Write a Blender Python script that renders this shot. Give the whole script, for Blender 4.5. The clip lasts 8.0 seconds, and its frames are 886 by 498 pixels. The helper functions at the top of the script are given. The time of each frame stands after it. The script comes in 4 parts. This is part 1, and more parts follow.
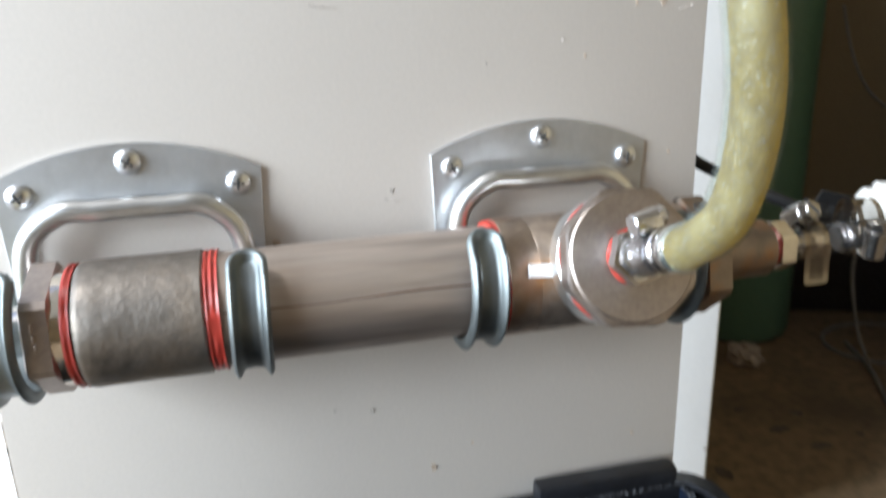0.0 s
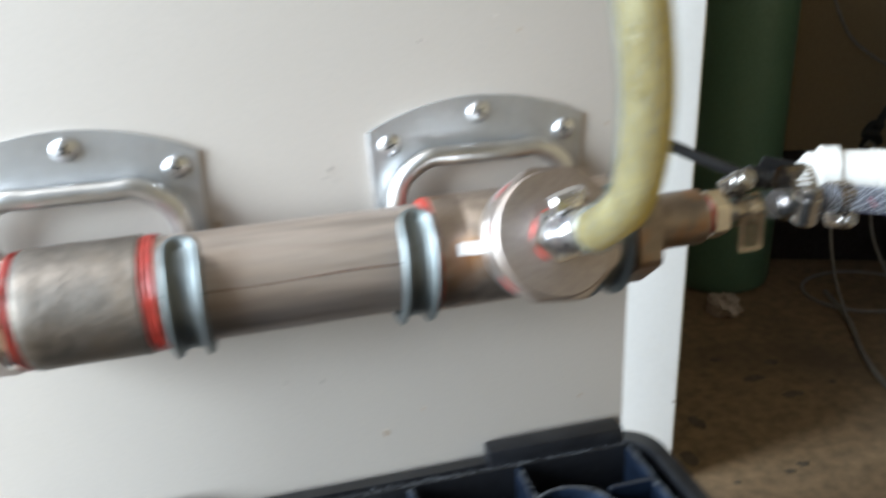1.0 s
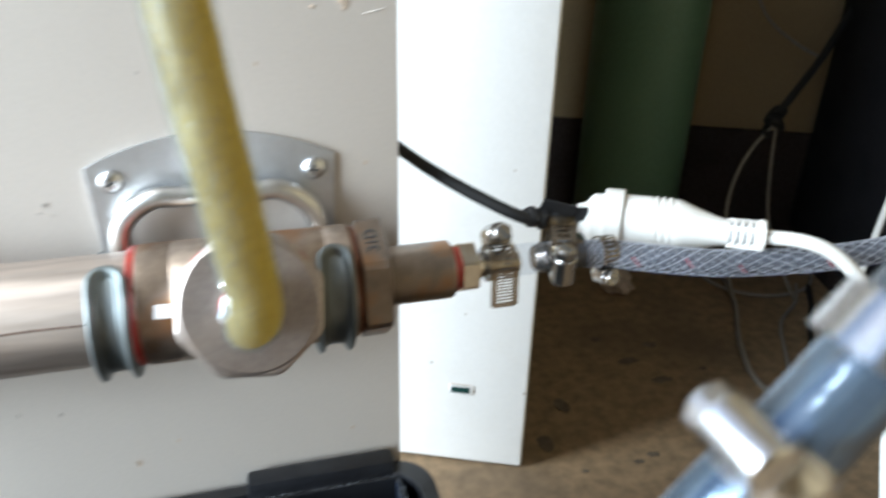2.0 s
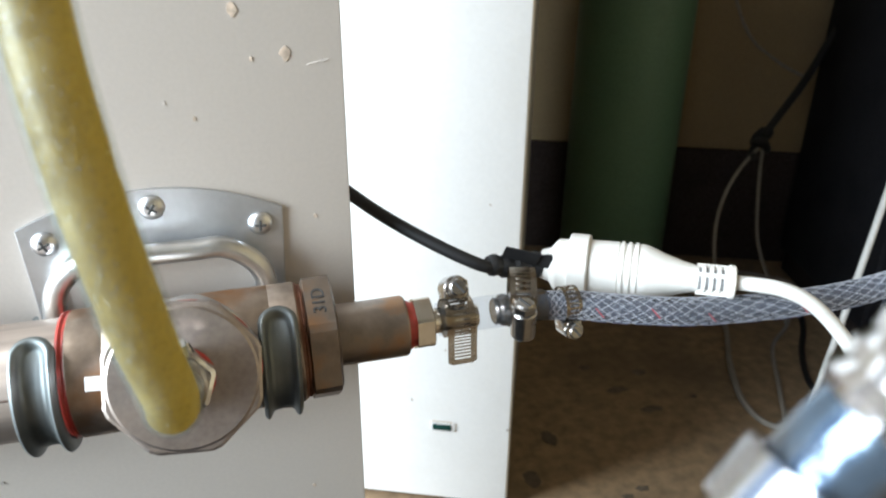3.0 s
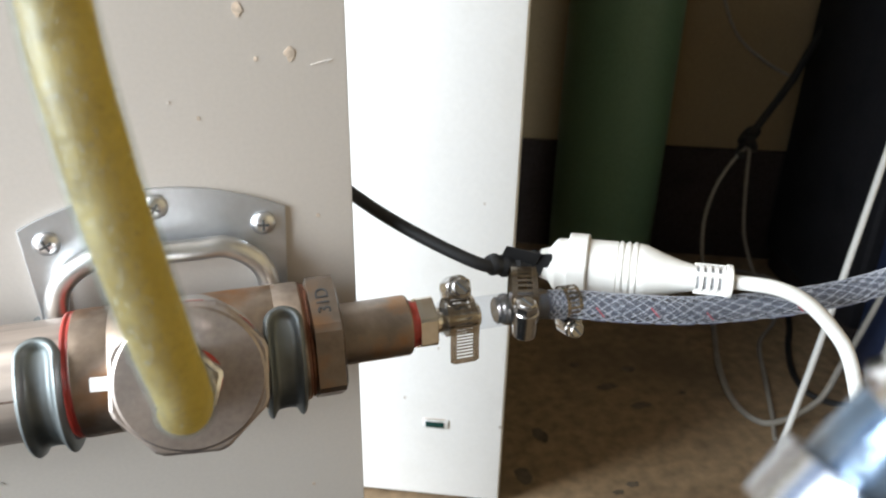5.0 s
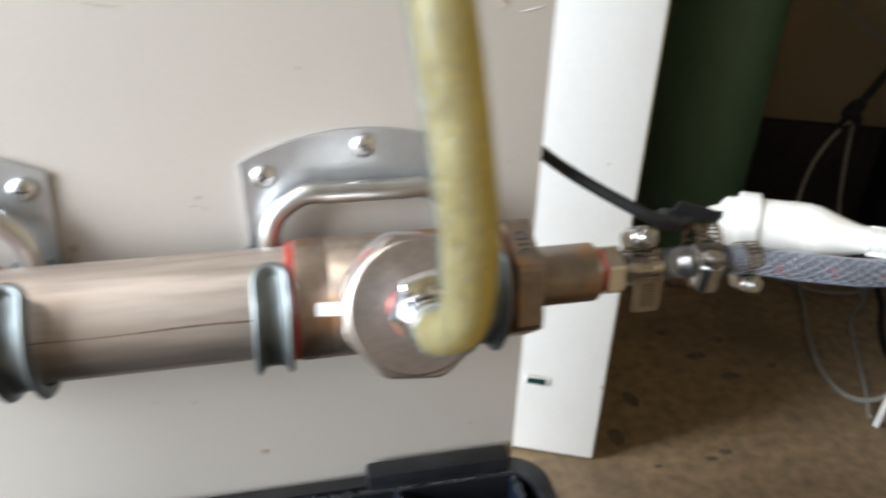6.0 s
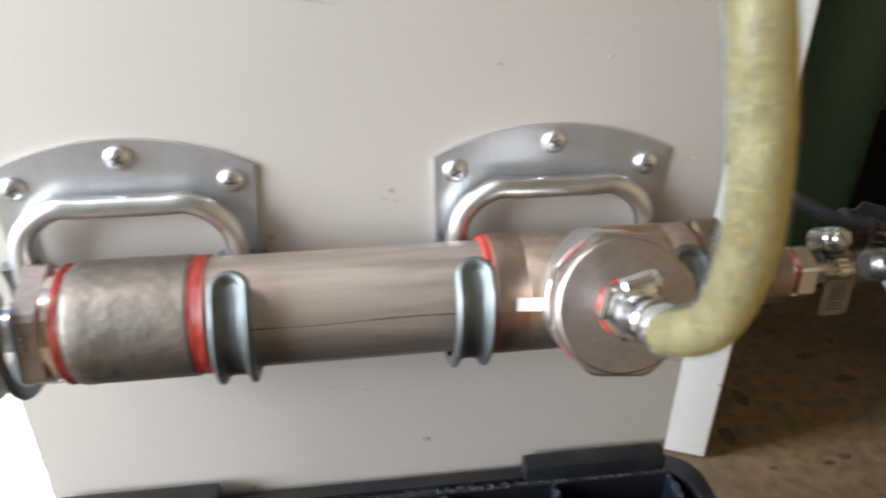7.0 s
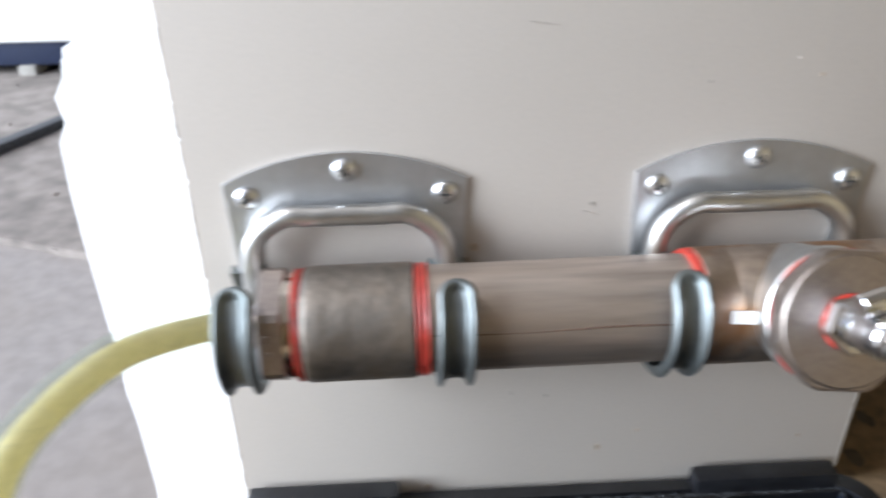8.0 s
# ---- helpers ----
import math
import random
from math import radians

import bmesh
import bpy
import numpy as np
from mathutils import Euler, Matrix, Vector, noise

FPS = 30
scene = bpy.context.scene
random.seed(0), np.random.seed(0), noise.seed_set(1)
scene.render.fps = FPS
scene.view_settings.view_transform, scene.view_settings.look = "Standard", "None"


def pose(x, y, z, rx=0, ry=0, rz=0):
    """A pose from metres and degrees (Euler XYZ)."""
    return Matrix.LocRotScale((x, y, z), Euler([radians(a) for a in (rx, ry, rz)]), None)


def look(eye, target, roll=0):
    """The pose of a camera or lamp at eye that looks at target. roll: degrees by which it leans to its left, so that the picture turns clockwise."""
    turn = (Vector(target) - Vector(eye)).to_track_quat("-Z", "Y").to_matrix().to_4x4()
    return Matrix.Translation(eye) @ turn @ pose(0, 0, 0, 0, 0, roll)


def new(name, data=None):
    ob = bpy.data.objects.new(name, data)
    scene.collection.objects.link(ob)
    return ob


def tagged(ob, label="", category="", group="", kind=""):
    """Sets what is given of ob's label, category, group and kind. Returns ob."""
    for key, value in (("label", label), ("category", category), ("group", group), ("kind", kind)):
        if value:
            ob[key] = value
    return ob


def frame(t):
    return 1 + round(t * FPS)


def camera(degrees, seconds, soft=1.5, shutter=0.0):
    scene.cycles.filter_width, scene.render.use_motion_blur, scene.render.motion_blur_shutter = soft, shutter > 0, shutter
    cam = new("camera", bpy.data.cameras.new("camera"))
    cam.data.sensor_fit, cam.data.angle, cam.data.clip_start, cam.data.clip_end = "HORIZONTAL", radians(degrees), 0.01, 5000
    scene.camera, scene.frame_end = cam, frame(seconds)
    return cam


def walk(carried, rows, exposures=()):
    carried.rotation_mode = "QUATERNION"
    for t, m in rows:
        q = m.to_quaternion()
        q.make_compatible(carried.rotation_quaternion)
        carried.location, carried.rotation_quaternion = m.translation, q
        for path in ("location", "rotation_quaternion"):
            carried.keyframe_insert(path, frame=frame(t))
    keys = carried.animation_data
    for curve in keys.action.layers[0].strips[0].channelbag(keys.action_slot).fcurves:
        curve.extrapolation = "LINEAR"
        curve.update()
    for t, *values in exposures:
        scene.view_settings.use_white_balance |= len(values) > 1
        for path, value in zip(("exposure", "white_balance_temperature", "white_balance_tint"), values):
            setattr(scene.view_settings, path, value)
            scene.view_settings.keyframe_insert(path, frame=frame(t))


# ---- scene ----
cam = camera(62.0, 8.0, soft=2.0, shutter=0.9)
cam.data.dof.use_dof, cam.data.dof.focus_distance, cam.data.dof.aperture_fstop = True, 0.37, 14.0
PATH = [
    (0, (-0.087, -0.357, 0.54), (0.345, 1.505, -0.049), -1.5),
    (0.5, (-0.102, -0.358, 0.538), (0.39, 1.447, -0.169), -1.9),
    (1, (-0.057, -0.368, 0.554), (0.358, 1.453, -0.163), -2.8),
    (1.5, (0.018, -0.362, 0.585), (0.419, 1.431, -0.205), -1.0),
    (2, (0.065, -0.354, 0.601), (0.548, 1.366, -0.299), 1.4),
    (2.2, (0.077, -0.348, 0.604), (0.573, 1.37, -0.291), 1.3),
    (3.5, (0.093, -0.338, 0.613), (0.575, 1.407, -0.237), 0.1),
    (4, (0.091, -0.338, 0.612), (0.576, 1.403, -0.243), 0.3),
    (5.3, (0.075, -0.337, 0.614), (0.607, 1.375, -0.272), 1.2),
    (5.5, (0.062, -0.341, 0.614), (0.566, 1.368, -0.294), 1.7),
    (5.6, (0.051, -0.34, 0.613), (0.536, 1.372, -0.302), 1.7),
    (6, (0.01, -0.333, 0.607), (0.418, 1.379, -0.342), 2.0),
    (6.5, (-0.024, -0.326, 0.605), (0.304, 1.395, -0.358), 1.4),
    (7, (-0.05, -0.322, 0.61), (0.196, 1.402, -0.374), 0.8),
    (7.5, (-0.082, -0.322, 0.609), (0.107, 1.43, -0.336), 0.5),
    (8, (-0.119, -0.326, 0.617), (-0.038, 1.424, -0.347), -0.8),
]
walk(cam, [(t, look(eye, target, roll)) for t, eye, target, roll in PATH], exposures=[(0, 0.32, 6050, 7.5), (1.5, 0.47, 5950, 4.5), (2, 0.54, 5950, 4.5), (3.5, 0.50, 6200, 6.5), (5.5, 0.42, 6350, 8.5), (7, 0.23, 6350, 10), (8, 0.09, 6100, 11)])

# ---- light ----
ROOM_TURN = radians(-23.5)
UX, UY = math.cos(ROOM_TURN), math.sin(ROOM_TURN)


def room(u, v, z=0.0):
    """A place in the room's own axes: u along the back wall, v towards it."""
    return Vector((u * UX - v * UY, u * UY + v * UX, z))


world = bpy.data.worlds.new("sky")
scene.world = world
world.use_nodes = True
sky = world.node_tree.nodes.new("ShaderNodeTexSky")
sky.sky_type, sky.sun_disc = "NISHITA", False
sky.sun_elevation, sky.sun_rotation = radians(58), radians(-100)
world.node_tree.links.new(sky.outputs[0], world.node_tree.nodes["Background"].inputs[0])
world.node_tree.nodes["Background"].inputs[1].default_value = 0.12

sun = new("sun", bpy.data.lights.new("sun", "SUN"))
sun.data.energy, sun.data.angle, sun.data.color = 0.9, radians(12), (1.0, 0.95, 0.88)
sun.matrix_world = look((-5.0, -1.0, 8.5), (0, 0, 0))

door_light = new("door_light", bpy.data.lights.new("door_light", "AREA"))
door_light.data.shape, door_light.data.size, door_light.data.size_y = "RECTANGLE", 6.2, 4.4
door_light.data.energy, door_light.data.color = 1850.0, (0.90, 0.96, 1.0)
door_light.matrix_world = look(room(-6.0, -4.65, 2.5), room(0.1, -0.1, 0.55))


# ---- materials ----
def material(name, base, rough=0.5, metal=0.0, grain=0.06, grain_scale=220.0, stain=0.12, stain_scale=14.0, stain_tint=None,
             bump=0.15, bump_scale=350.0, stretch=(1, 1, 1), coat=0.0, rough_vary=0.12, transmission=0.0, per_object=0.0):
    m = bpy.data.materials.new(name)
    m.use_nodes = True
    nt = m.node_tree
    bsdf = nt.nodes["Principled BSDF"]
    coord = nt.nodes.new("ShaderNodeTexCoord")
    mapping = nt.nodes.new("ShaderNodeMapping")
    mapping.inputs["Scale"].default_value = stretch
    nt.links.new(coord.outputs["Object"], mapping.inputs["Vector"])

    def noise_tex(scale, detail=4.0):
        n = nt.nodes.new("ShaderNodeTexNoise")
        n.inputs["Scale"].default_value, n.inputs["Detail"].default_value = scale, detail
        nt.links.new(mapping.outputs["Vector"], n.inputs["Vector"])
        return n

    fine, broad = noise_tex(grain_scale), noise_tex(stain_scale, 6.0)
    dark = [c * (1 - grain * 2) for c in base]
    light = [min(1.0, c * (1 + grain * 2)) for c in base]
    ramp = nt.nodes.new("ShaderNodeValToRGB")
    ramp.color_ramp.elements[0].color, ramp.color_ramp.elements[1].color = (*dark, 1), (*light, 1)
    ramp.color_ramp.elements[0].position, ramp.color_ramp.elements[1].position = 0.3, 0.7
    nt.links.new(fine.outputs["Fac"], ramp.inputs["Fac"])
    mix = nt.nodes.new("ShaderNodeMix")
    mix.data_type = "RGBA"
    mask = nt.nodes.new("ShaderNodeMapRange")
    mask.inputs["From Min"].default_value, mask.inputs["From Max"].default_value = 0.5, 0.72
    mask.inputs["To Max"].default_value = min(1.0, stain * 4)
    nt.links.new(broad.outputs["Fac"], mask.inputs["Value"])
    nt.links.new(mask.outputs["Result"], mix.inputs["Factor"])
    nt.links.new(ramp.outputs["Color"], mix.inputs[6])
    mix.inputs[7].default_value = (*(stain_tint or [c * 0.6 for c in base]), 1)
    colour = mix.outputs[2]
    if per_object:
        info = nt.nodes.new("ShaderNodeObjectInfo")
        hsv = nt.nodes.new("ShaderNodeHueSaturation")
        vary = nt.nodes.new("ShaderNodeMapRange")
        vary.inputs["To Min"].default_value, vary.inputs["To Max"].default_value = 1 - per_object, 1 + per_object
        nt.links.new(info.outputs["Random"], vary.inputs["Value"])
        nt.links.new(vary.outputs["Result"], hsv.inputs["Value"])
        nt.links.new(colour, hsv.inputs["Color"])
        colour = hsv.outputs["Color"]
    nt.links.new(colour, bsdf.inputs["Base Color"])
    rr = nt.nodes.new("ShaderNodeMapRange")
    rr.inputs["To Min"].default_value, rr.inputs["To Max"].default_value = max(0.02, rough - rough_vary), min(1.0, rough + rough_vary)
    nt.links.new(broad.outputs["Fac"], rr.inputs["Value"])
    nt.links.new(rr.outputs["Result"], bsdf.inputs["Roughness"])
    bsdf.inputs["Metallic"].default_value = metal
    bsdf.inputs["Coat Weight"].default_value = coat
    bsdf.inputs["Transmission Weight"].default_value = transmission
    if bump:
        b = nt.nodes.new("ShaderNodeBump")
        b.inputs["Strength"].default_value, b.inputs["Distance"].default_value = bump, 0.0006
        nt.links.new(noise_tex(bump_scale).outputs["Fac"], b.inputs["Height"])
        nt.links.new(b.outputs["Normal"], bsdf.inputs["Normal"])
    return m


def clear_plastic(name, tint, cloud, cloud_fac, rough=0.25, bump=0.5, bump_scale=260.0, glint=0.0):
    """Cloudy clear plastic: part of the light goes straight through, the rest is scattered and mirrored."""
    m = material(name, cloud, rough=rough, grain=0.08, stain=0.1, bump=bump, bump_scale=bump_scale)
    nt = m.node_tree
    bsdf, out = nt.nodes["Principled BSDF"], nt.nodes["Material Output"]
    clear = nt.nodes.new("ShaderNodeBsdfTransparent")
    clear.inputs["Color"].default_value = (*tint, 1)
    n = nt.nodes.new("ShaderNodeTexNoise")
    n.inputs["Scale"].default_value = 60.0
    fac = nt.nodes.new("ShaderNodeMapRange")
    fac.inputs["To Min"].default_value, fac.inputs["To Max"].default_value = cloud_fac * 0.6, min(1.0, cloud_fac * 1.4)
    nt.links.new(n.outputs["Fac"], fac.inputs["Value"])
    amount = fac.outputs["Result"]
    if glint:
        # small whitish flecks: glints of the wall painted into its cloudiness
        coord = nt.nodes["Texture Coordinate"]
        dots, dot_fac, add = nt.nodes.new("ShaderNodeTexNoise"), nt.nodes.new("ShaderNodeMapRange"), nt.nodes.new("ShaderNodeMath")
        dots.inputs["Scale"].default_value, dots.inputs["Detail"].default_value = 800.0, 3.0
        nt.links.new(coord.outputs["Object"], dots.inputs["Vector"])
        nt.links.new(coord.outputs["Object"], n.inputs["Vector"])
        dot_fac.inputs["From Min"].default_value, dot_fac.inputs["From Max"].default_value = 0.58, 0.72
        dot_fac.inputs["To Max"].default_value = glint
        nt.links.new(dots.outputs["Fac"], dot_fac.inputs["Value"])
        nt.links.new(amount, add.inputs[0])
        nt.links.new(dot_fac.outputs["Result"], add.inputs[1])
        amount = add.outputs[0]
    mix = nt.nodes.new("ShaderNodeMixShader")
    nt.links.new(amount, mix.inputs["Fac"])
    nt.links.new(clear.outputs[0], mix.inputs[1])
    nt.links.new(bsdf.outputs[0], mix.inputs[2])
    nt.links.new(mix.outputs[0], out.inputs["Surface"])
    return m


M_BOARD = material("cream_laminate", (0.545, 0.498, 0.455), rough=0.55, grain=0.012, grain_scale=500, stain=0.05, stain_scale=9, stain_tint=(0.47, 0.42, 0.37), bump=0.06, bump_scale=700)
M_EDGE = material("chipboard_edge", (0.34, 0.29, 0.24), rough=0.9, grain=0.25, grain_scale=300, bump=0.8, bump_scale=300)
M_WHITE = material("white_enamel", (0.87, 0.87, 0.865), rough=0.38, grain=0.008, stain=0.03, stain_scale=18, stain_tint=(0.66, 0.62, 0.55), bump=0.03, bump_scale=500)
M_GREYSIDE = material("plain_grey", (0.30, 0.30, 0.31), rough=0.5, grain=0.03, stain=0.1, bump=0.05)
M_STEEL = material("tarnished_stainless", (0.51, 0.445, 0.40), rough=0.53, metal=1.0, grain=0.13, grain_scale=90, stain=0.22, stain_scale=22, stain_tint=(0.40, 0.31, 0.24), bump=0.12, bump_scale=120, stretch=(0.16, 1.6, 1.6), rough_vary=0.12)
M_CAST = material("cast_stainless", (0.265, 0.236, 0.208), rough=0.52, metal=1.0, grain=0.07, grain_scale=200, stain=0.2, stain_scale=34, stain_tint=(0.27, 0.21, 0.155), bump=0.9, bump_scale=150, rough_vary=0.16)
M_FACE = material("turned_stainless", (0.43, 0.375, 0.345), rough=0.42, metal=1.0, grain=0.05, grain_scale=400, stain=0.12, stain_scale=45, stain_tint=(0.38, 0.30, 0.24), bump=0.1, bump_scale=500)
M_HOOK = material("zinc_plated_steel", (0.66, 0.66, 0.655), rough=0.36, metal=1.0, grain=0.05, grain_scale=90, stain=0.1, stain_scale=26, stain_tint=(0.42, 0.41, 0.40), bump=0.06, bump_scale=150)
M_PLATE = material("brushed_zinc_plate", (0.60, 0.615, 0.635), rough=0.46, metal=1.0, grain=0.025, grain_scale=200, stain=0.06, stain_scale=20, stain_tint=(0.50, 0.51, 0.53), bump=0.06, bump_scale=300)
M_ARM = material("greenish_zinc", (0.205, 0.225, 0.23), rough=0.52, metal=1.0, grain=0.08, grain_scale=80, stain=0.16, stain_scale=30, stain_tint=(0.23, 0.26, 0.26), bump=0.1, bump_scale=140)
M_SCREW = material("zinc_screw", (0.76, 0.77, 0.79), rough=0.32, metal=1.0, grain=0.04, stain=0.1, stain_scale=90, stain_tint=(0.5, 0.46, 0.42), bump=0.1)
M_CHROME = material("chrome", (0.86, 0.86, 0.87), rough=0.17, metal=1.0, grain=0.03, stain=0.06, stain_scale=60, bump=0.04, rough_vary=0.06)
M_BAND = material("stainless_band", (0.54, 0.49, 0.43), rough=0.16, metal=1.0, grain=0.05, stain=0.12, stain_scale=80, stain_tint=(0.46, 0.34, 0.2), bump=0.08)
M_NUT = material("nickel_plate", (0.84, 0.80, 0.73), rough=0.22, metal=1.0, grain=0.03, stain=0.12, stain_scale=90, stain_tint=(0.62, 0.44, 0.28), bump=0.06)
M_CLAMP = material("dull_clamp_steel", (0.40, 0.385, 0.37), rough=0.24, metal=1.0, grain=0.06, stain=0.2, stain_scale=120, stain_tint=(0.16, 0.14, 0.13), bump=0.12)
M_BRASS = material("nickel_brass", (0.76, 0.71, 0.64), rough=0.15, metal=1.0, grain=0.05, stain=0.16, stain_scale=70, stain_tint=(0.42, 0.32, 0.2), bump=0.08)
M_RED = material("red_silicone", (0.37, 0.036, 0.024), rough=0.4, grain=0.12, grain_scale=200, stain=0.12, stain_scale=60, stain_tint=(0.34, 0.035, 0.02), bump=0.5, bump_scale=180)
M_NIPPLE = material("worn_nipple", (0.30, 0.250, 0.210), rough=0.42, metal=1.0, grain=0.1, grain_scale=120, stain=0.25, stain_scale=60, stain_tint=(0.36, 0.19, 0.085), bump=0.3, bump_scale=260)
M_REFLECT_EDGE = material("brown_reflection_edge", (0.11, 0.065, 0.045), rough=0.7, grain=0.3, grain_scale=150)
M_TEE = material("brown_stainless", (0.43, 0.355, 0.295), rough=0.48, metal=1.0, grain=0.10, grain_scale=140, stain=0.25, stain_scale=34, stain_tint=(0.44, 0.235, 0.11), bump=0.25, bump_scale=240)
M_BLUETUBE = material("bluish_shiny_hose", (0.13, 0.175, 0.235), rough=0.17, metal=0.75, grain=0.14, grain_scale=90, stain=0.25, stain_scale=90, stain_tint=(0.10, 0.09, 0.075), bump=1.0, bump_scale=110)
M_RUST = material("rust_seal", (0.20, 0.085, 0.05), rough=0.7, grain=0.15, bump=0.6)
M_WHITETAPE = material("white_tape", (0.85, 0.85, 0.85), rough=0.5, grain=0.02, stain=0.05)
M_YELLOW = material("yellow_fluid", (0.245, 0.182, 0.042), rough=0.4, grain=0.18, grain_scale=260, stain=0.22, stain_scale=60, stain_tint=(0.42, 0.33, 0.11), bump=0.8, bump_scale=160)


def lets_light_through(m, tint, share):
    """Part of the light that falls on it passes into and through the body."""
    nt = m.node_tree
    inside, mix = nt.nodes.new("ShaderNodeBsdfTranslucent"), nt.nodes.new("ShaderNodeMixShader")
    inside.inputs["Color"].default_value, mix.inputs["Fac"].default_value = (*tint, 1), share
    nt.links.new(nt.nodes["Principled BSDF"].outputs[0], mix.inputs[1])
    nt.links.new(inside.outputs[0], mix.inputs[2])
    nt.links.new(mix.outputs[0], nt.nodes["Material Output"].inputs["Surface"])


lets_light_through(M_YELLOW, (0.65, 0.495, 0.13), 0.50)
# M_YELLOW's fluid made paler: the strong light on the left hose, painted in
M_YELLOW_LIT = material("yellow_fluid_lit", (0.68, 0.60, 0.36), rough=0.45, grain=0.12, grain_scale=120, stain=0.2, stain_scale=50, stain_tint=(0.62, 0.53, 0.22), bump=0.4, bump_scale=110)
lets_light_through(M_YELLOW_LIT, (0.94, 0.87, 0.58), 0.5)
M_TUBE = clear_plastic("cloudy_tube", (0.95, 0.96, 0.94), (0.50, 0.56, 0.54), 0.055, rough=0.07, bump=1.0, bump_scale=340, glint=0.22)
M_BUBBLE = material("air_bubble", (0.66, 0.64, 0.42), rough=0.08, grain=0.02, stain=0.0, bump=0.0)
M_CLEAR = clear_plastic("clear_tube", (0.93, 0.94, 0.96), (0.62, 0.66, 0.68), 0.06, rough=0.10, bump=0.15)
M_BRAIDTUBE = clear_plastic("braided_tube", (0.66, 0.68, 0.73), (0.21, 0.23, 0.28), 0.38, rough=0.2, bump=0.2)
M_THREAD = material("white_thread", (0.50, 0.51, 0.56), rough=0.7, grain=0.05, bump=0.3)
M_INK = material("dark_ink", (0.06, 0.06, 0.12), rough=0.7)
M_REDINK = material("red_ink", (0.40, 0.08, 0.10), rough=0.7)
M_PLUG = material("white_plastic", (0.78, 0.76, 0.72), rough=0.38, grain=0.01, stain=0.04, stain_scale=40, stain_tint=(0.62, 0.56, 0.48), bump=0.04)
# shade inside screw slots and round the lettering, put into the colour
M_SHADE = material("painted_shade", (0.05, 0.05, 0.05), rough=0.8)
M_BLACKCABLE = material("black_rubber", (0.009, 0.009, 0.010), rough=0.6, grain=0.1, bump=0.1)
M_WHITECABLE = material("white_cable", (0.66, 0.65, 0.62), rough=0.45, grain=0.02, stain=0.05)
M_GREYCABLE = material("grey_cable", (0.26, 0.24, 0.21), rough=0.6, grain=0.05)
# slightly darker and browner than M_GREYCABLE
M_DIMCABLE = material("grey_brown_cable", (0.24, 0.22, 0.185), rough=0.7, grain=0.08)
M_CRATE = material("black_plastic", (0.010, 0.0105, 0.013), rough=0.42, grain=0.15, stain=0.2, stain_scale=30, stain_tint=(0.03, 0.031, 0.034), bump=0.25, bump_scale=160)
M_CRATEBLUE = material("dark_blue_plastic", (0.0045, 0.0085, 0.019), rough=0.4, grain=0.15, stain=0.2, stain_scale=40, stain_tint=(0.016, 0.03, 0.06), bump=0.25)
M_FRAY = material("frayed_plastic", (0.075, 0.078, 0.086), rough=0.8, grain=0.2)
M_GREEN = material("green_paint", (0.100, 0.185, 0.120), rough=0.5, grain=0.05, stain=0.15, stain_scale=8, stain_tint=(0.115, 0.20, 0.13), bump=0.1, bump_scale=60)
M_FLOOR = material("dirty_concrete", (0.23, 0.160, 0.092), rough=0.78, grain=0.14, grain_scale=60, stain=0.22, stain_scale=3.4, stain_tint=(0.12, 0.090, 0.060), bump=0.5, bump_scale=40)
M_YARD = material("grey_concrete", (0.285, 0.256, 0.242), rough=0.9, grain=0.06, grain_scale=40, stain=0.2, stain_scale=2.5, stain_tint=(0.26, 0.22, 0.19), bump=0.8, bump_scale=30)
M_EARTH = material("brown_earth", (0.235, 0.205, 0.185), rough=0.95, grain=0.13, grain_scale=24, stain=0.3, stain_scale=5, bump=1.0, bump_scale=14)
M_STAIN = material("oil_stain", (0.10, 0.078, 0.055), rough=0.6, grain=0.2, grain_scale=80)
M_WALL = material("brown_plaster", (0.30, 0.225, 0.125), rough=0.85, grain=0.04, stain=0.12, stain_scale=3, stain_tint=(0.23, 0.168, 0.095), bump=0.3, bump_scale=60)
M_SKIRT = material("dark_skirting", (0.045, 0.036, 0.034), rough=0.8, grain=0.15, stain=0.15, stain_scale=12)
M_SKIRT.node_tree.nodes["Principled BSDF"].inputs["Specular IOR Level"].default_value = 0.0
M_CEIL = material("grey_board", (0.38, 0.36, 0.33), rough=0.9, grain=0.04)
M_BLACKBOX = material("black_enamel", (0.014, 0.014, 0.017), rough=0.7, grain=0.1, bump=0.1)
M_BLACKBOX.node_tree.nodes["Principled BSDF"].inputs["Specular IOR Level"].default_value = 0.2
M_BLUEBOX = material("blue_black_paint", (0.02, 0.03, 0.07), rough=0.45, grain=0.1)
M_FOAM = material("white_plastic_sheet", (0.86, 0.86, 0.87), rough=0.45, grain=0.02, stain=0.06, stain_scale=30, stain_tint=(0.7, 0.72, 0.75), bump=0.5, bump_scale=40)
M_PAPER = material("crumpled_paper", (0.50, 0.42, 0.36), rough=0.9, grain=0.1, stain=0.2, stain_scale=60, bump=0.4)
M_TEAL = material("teal_display", (0.01, 0.05, 0.045), rough=0.2)
M_SPECK = material("rust_speck", (0.49, 0.395, 0.31), rough=0.8, grain=0.2)
M_GREYSPECK = material("grey_scuff", (0.505, 0.46, 0.42), rough=0.8, grain=0.2)


# ---- shape helpers ----
def part(name, bm, mat, parent=None, label="", sharp=35):
    me = bpy.data.meshes.new(name)
    bmesh.ops.recalc_face_normals(bm, faces=bm.faces)
    bm.to_mesh(me)
    bm.free()
    me.materials.append(mat)
    me.polygons.foreach_set("use_smooth", [True] * len(me.polygons))
    me.set_sharp_from_angle(angle=radians(sharp))
    ob = new(name, me)
    ob.parent = parent
    if label:
        tagged(ob, label)
    return ob


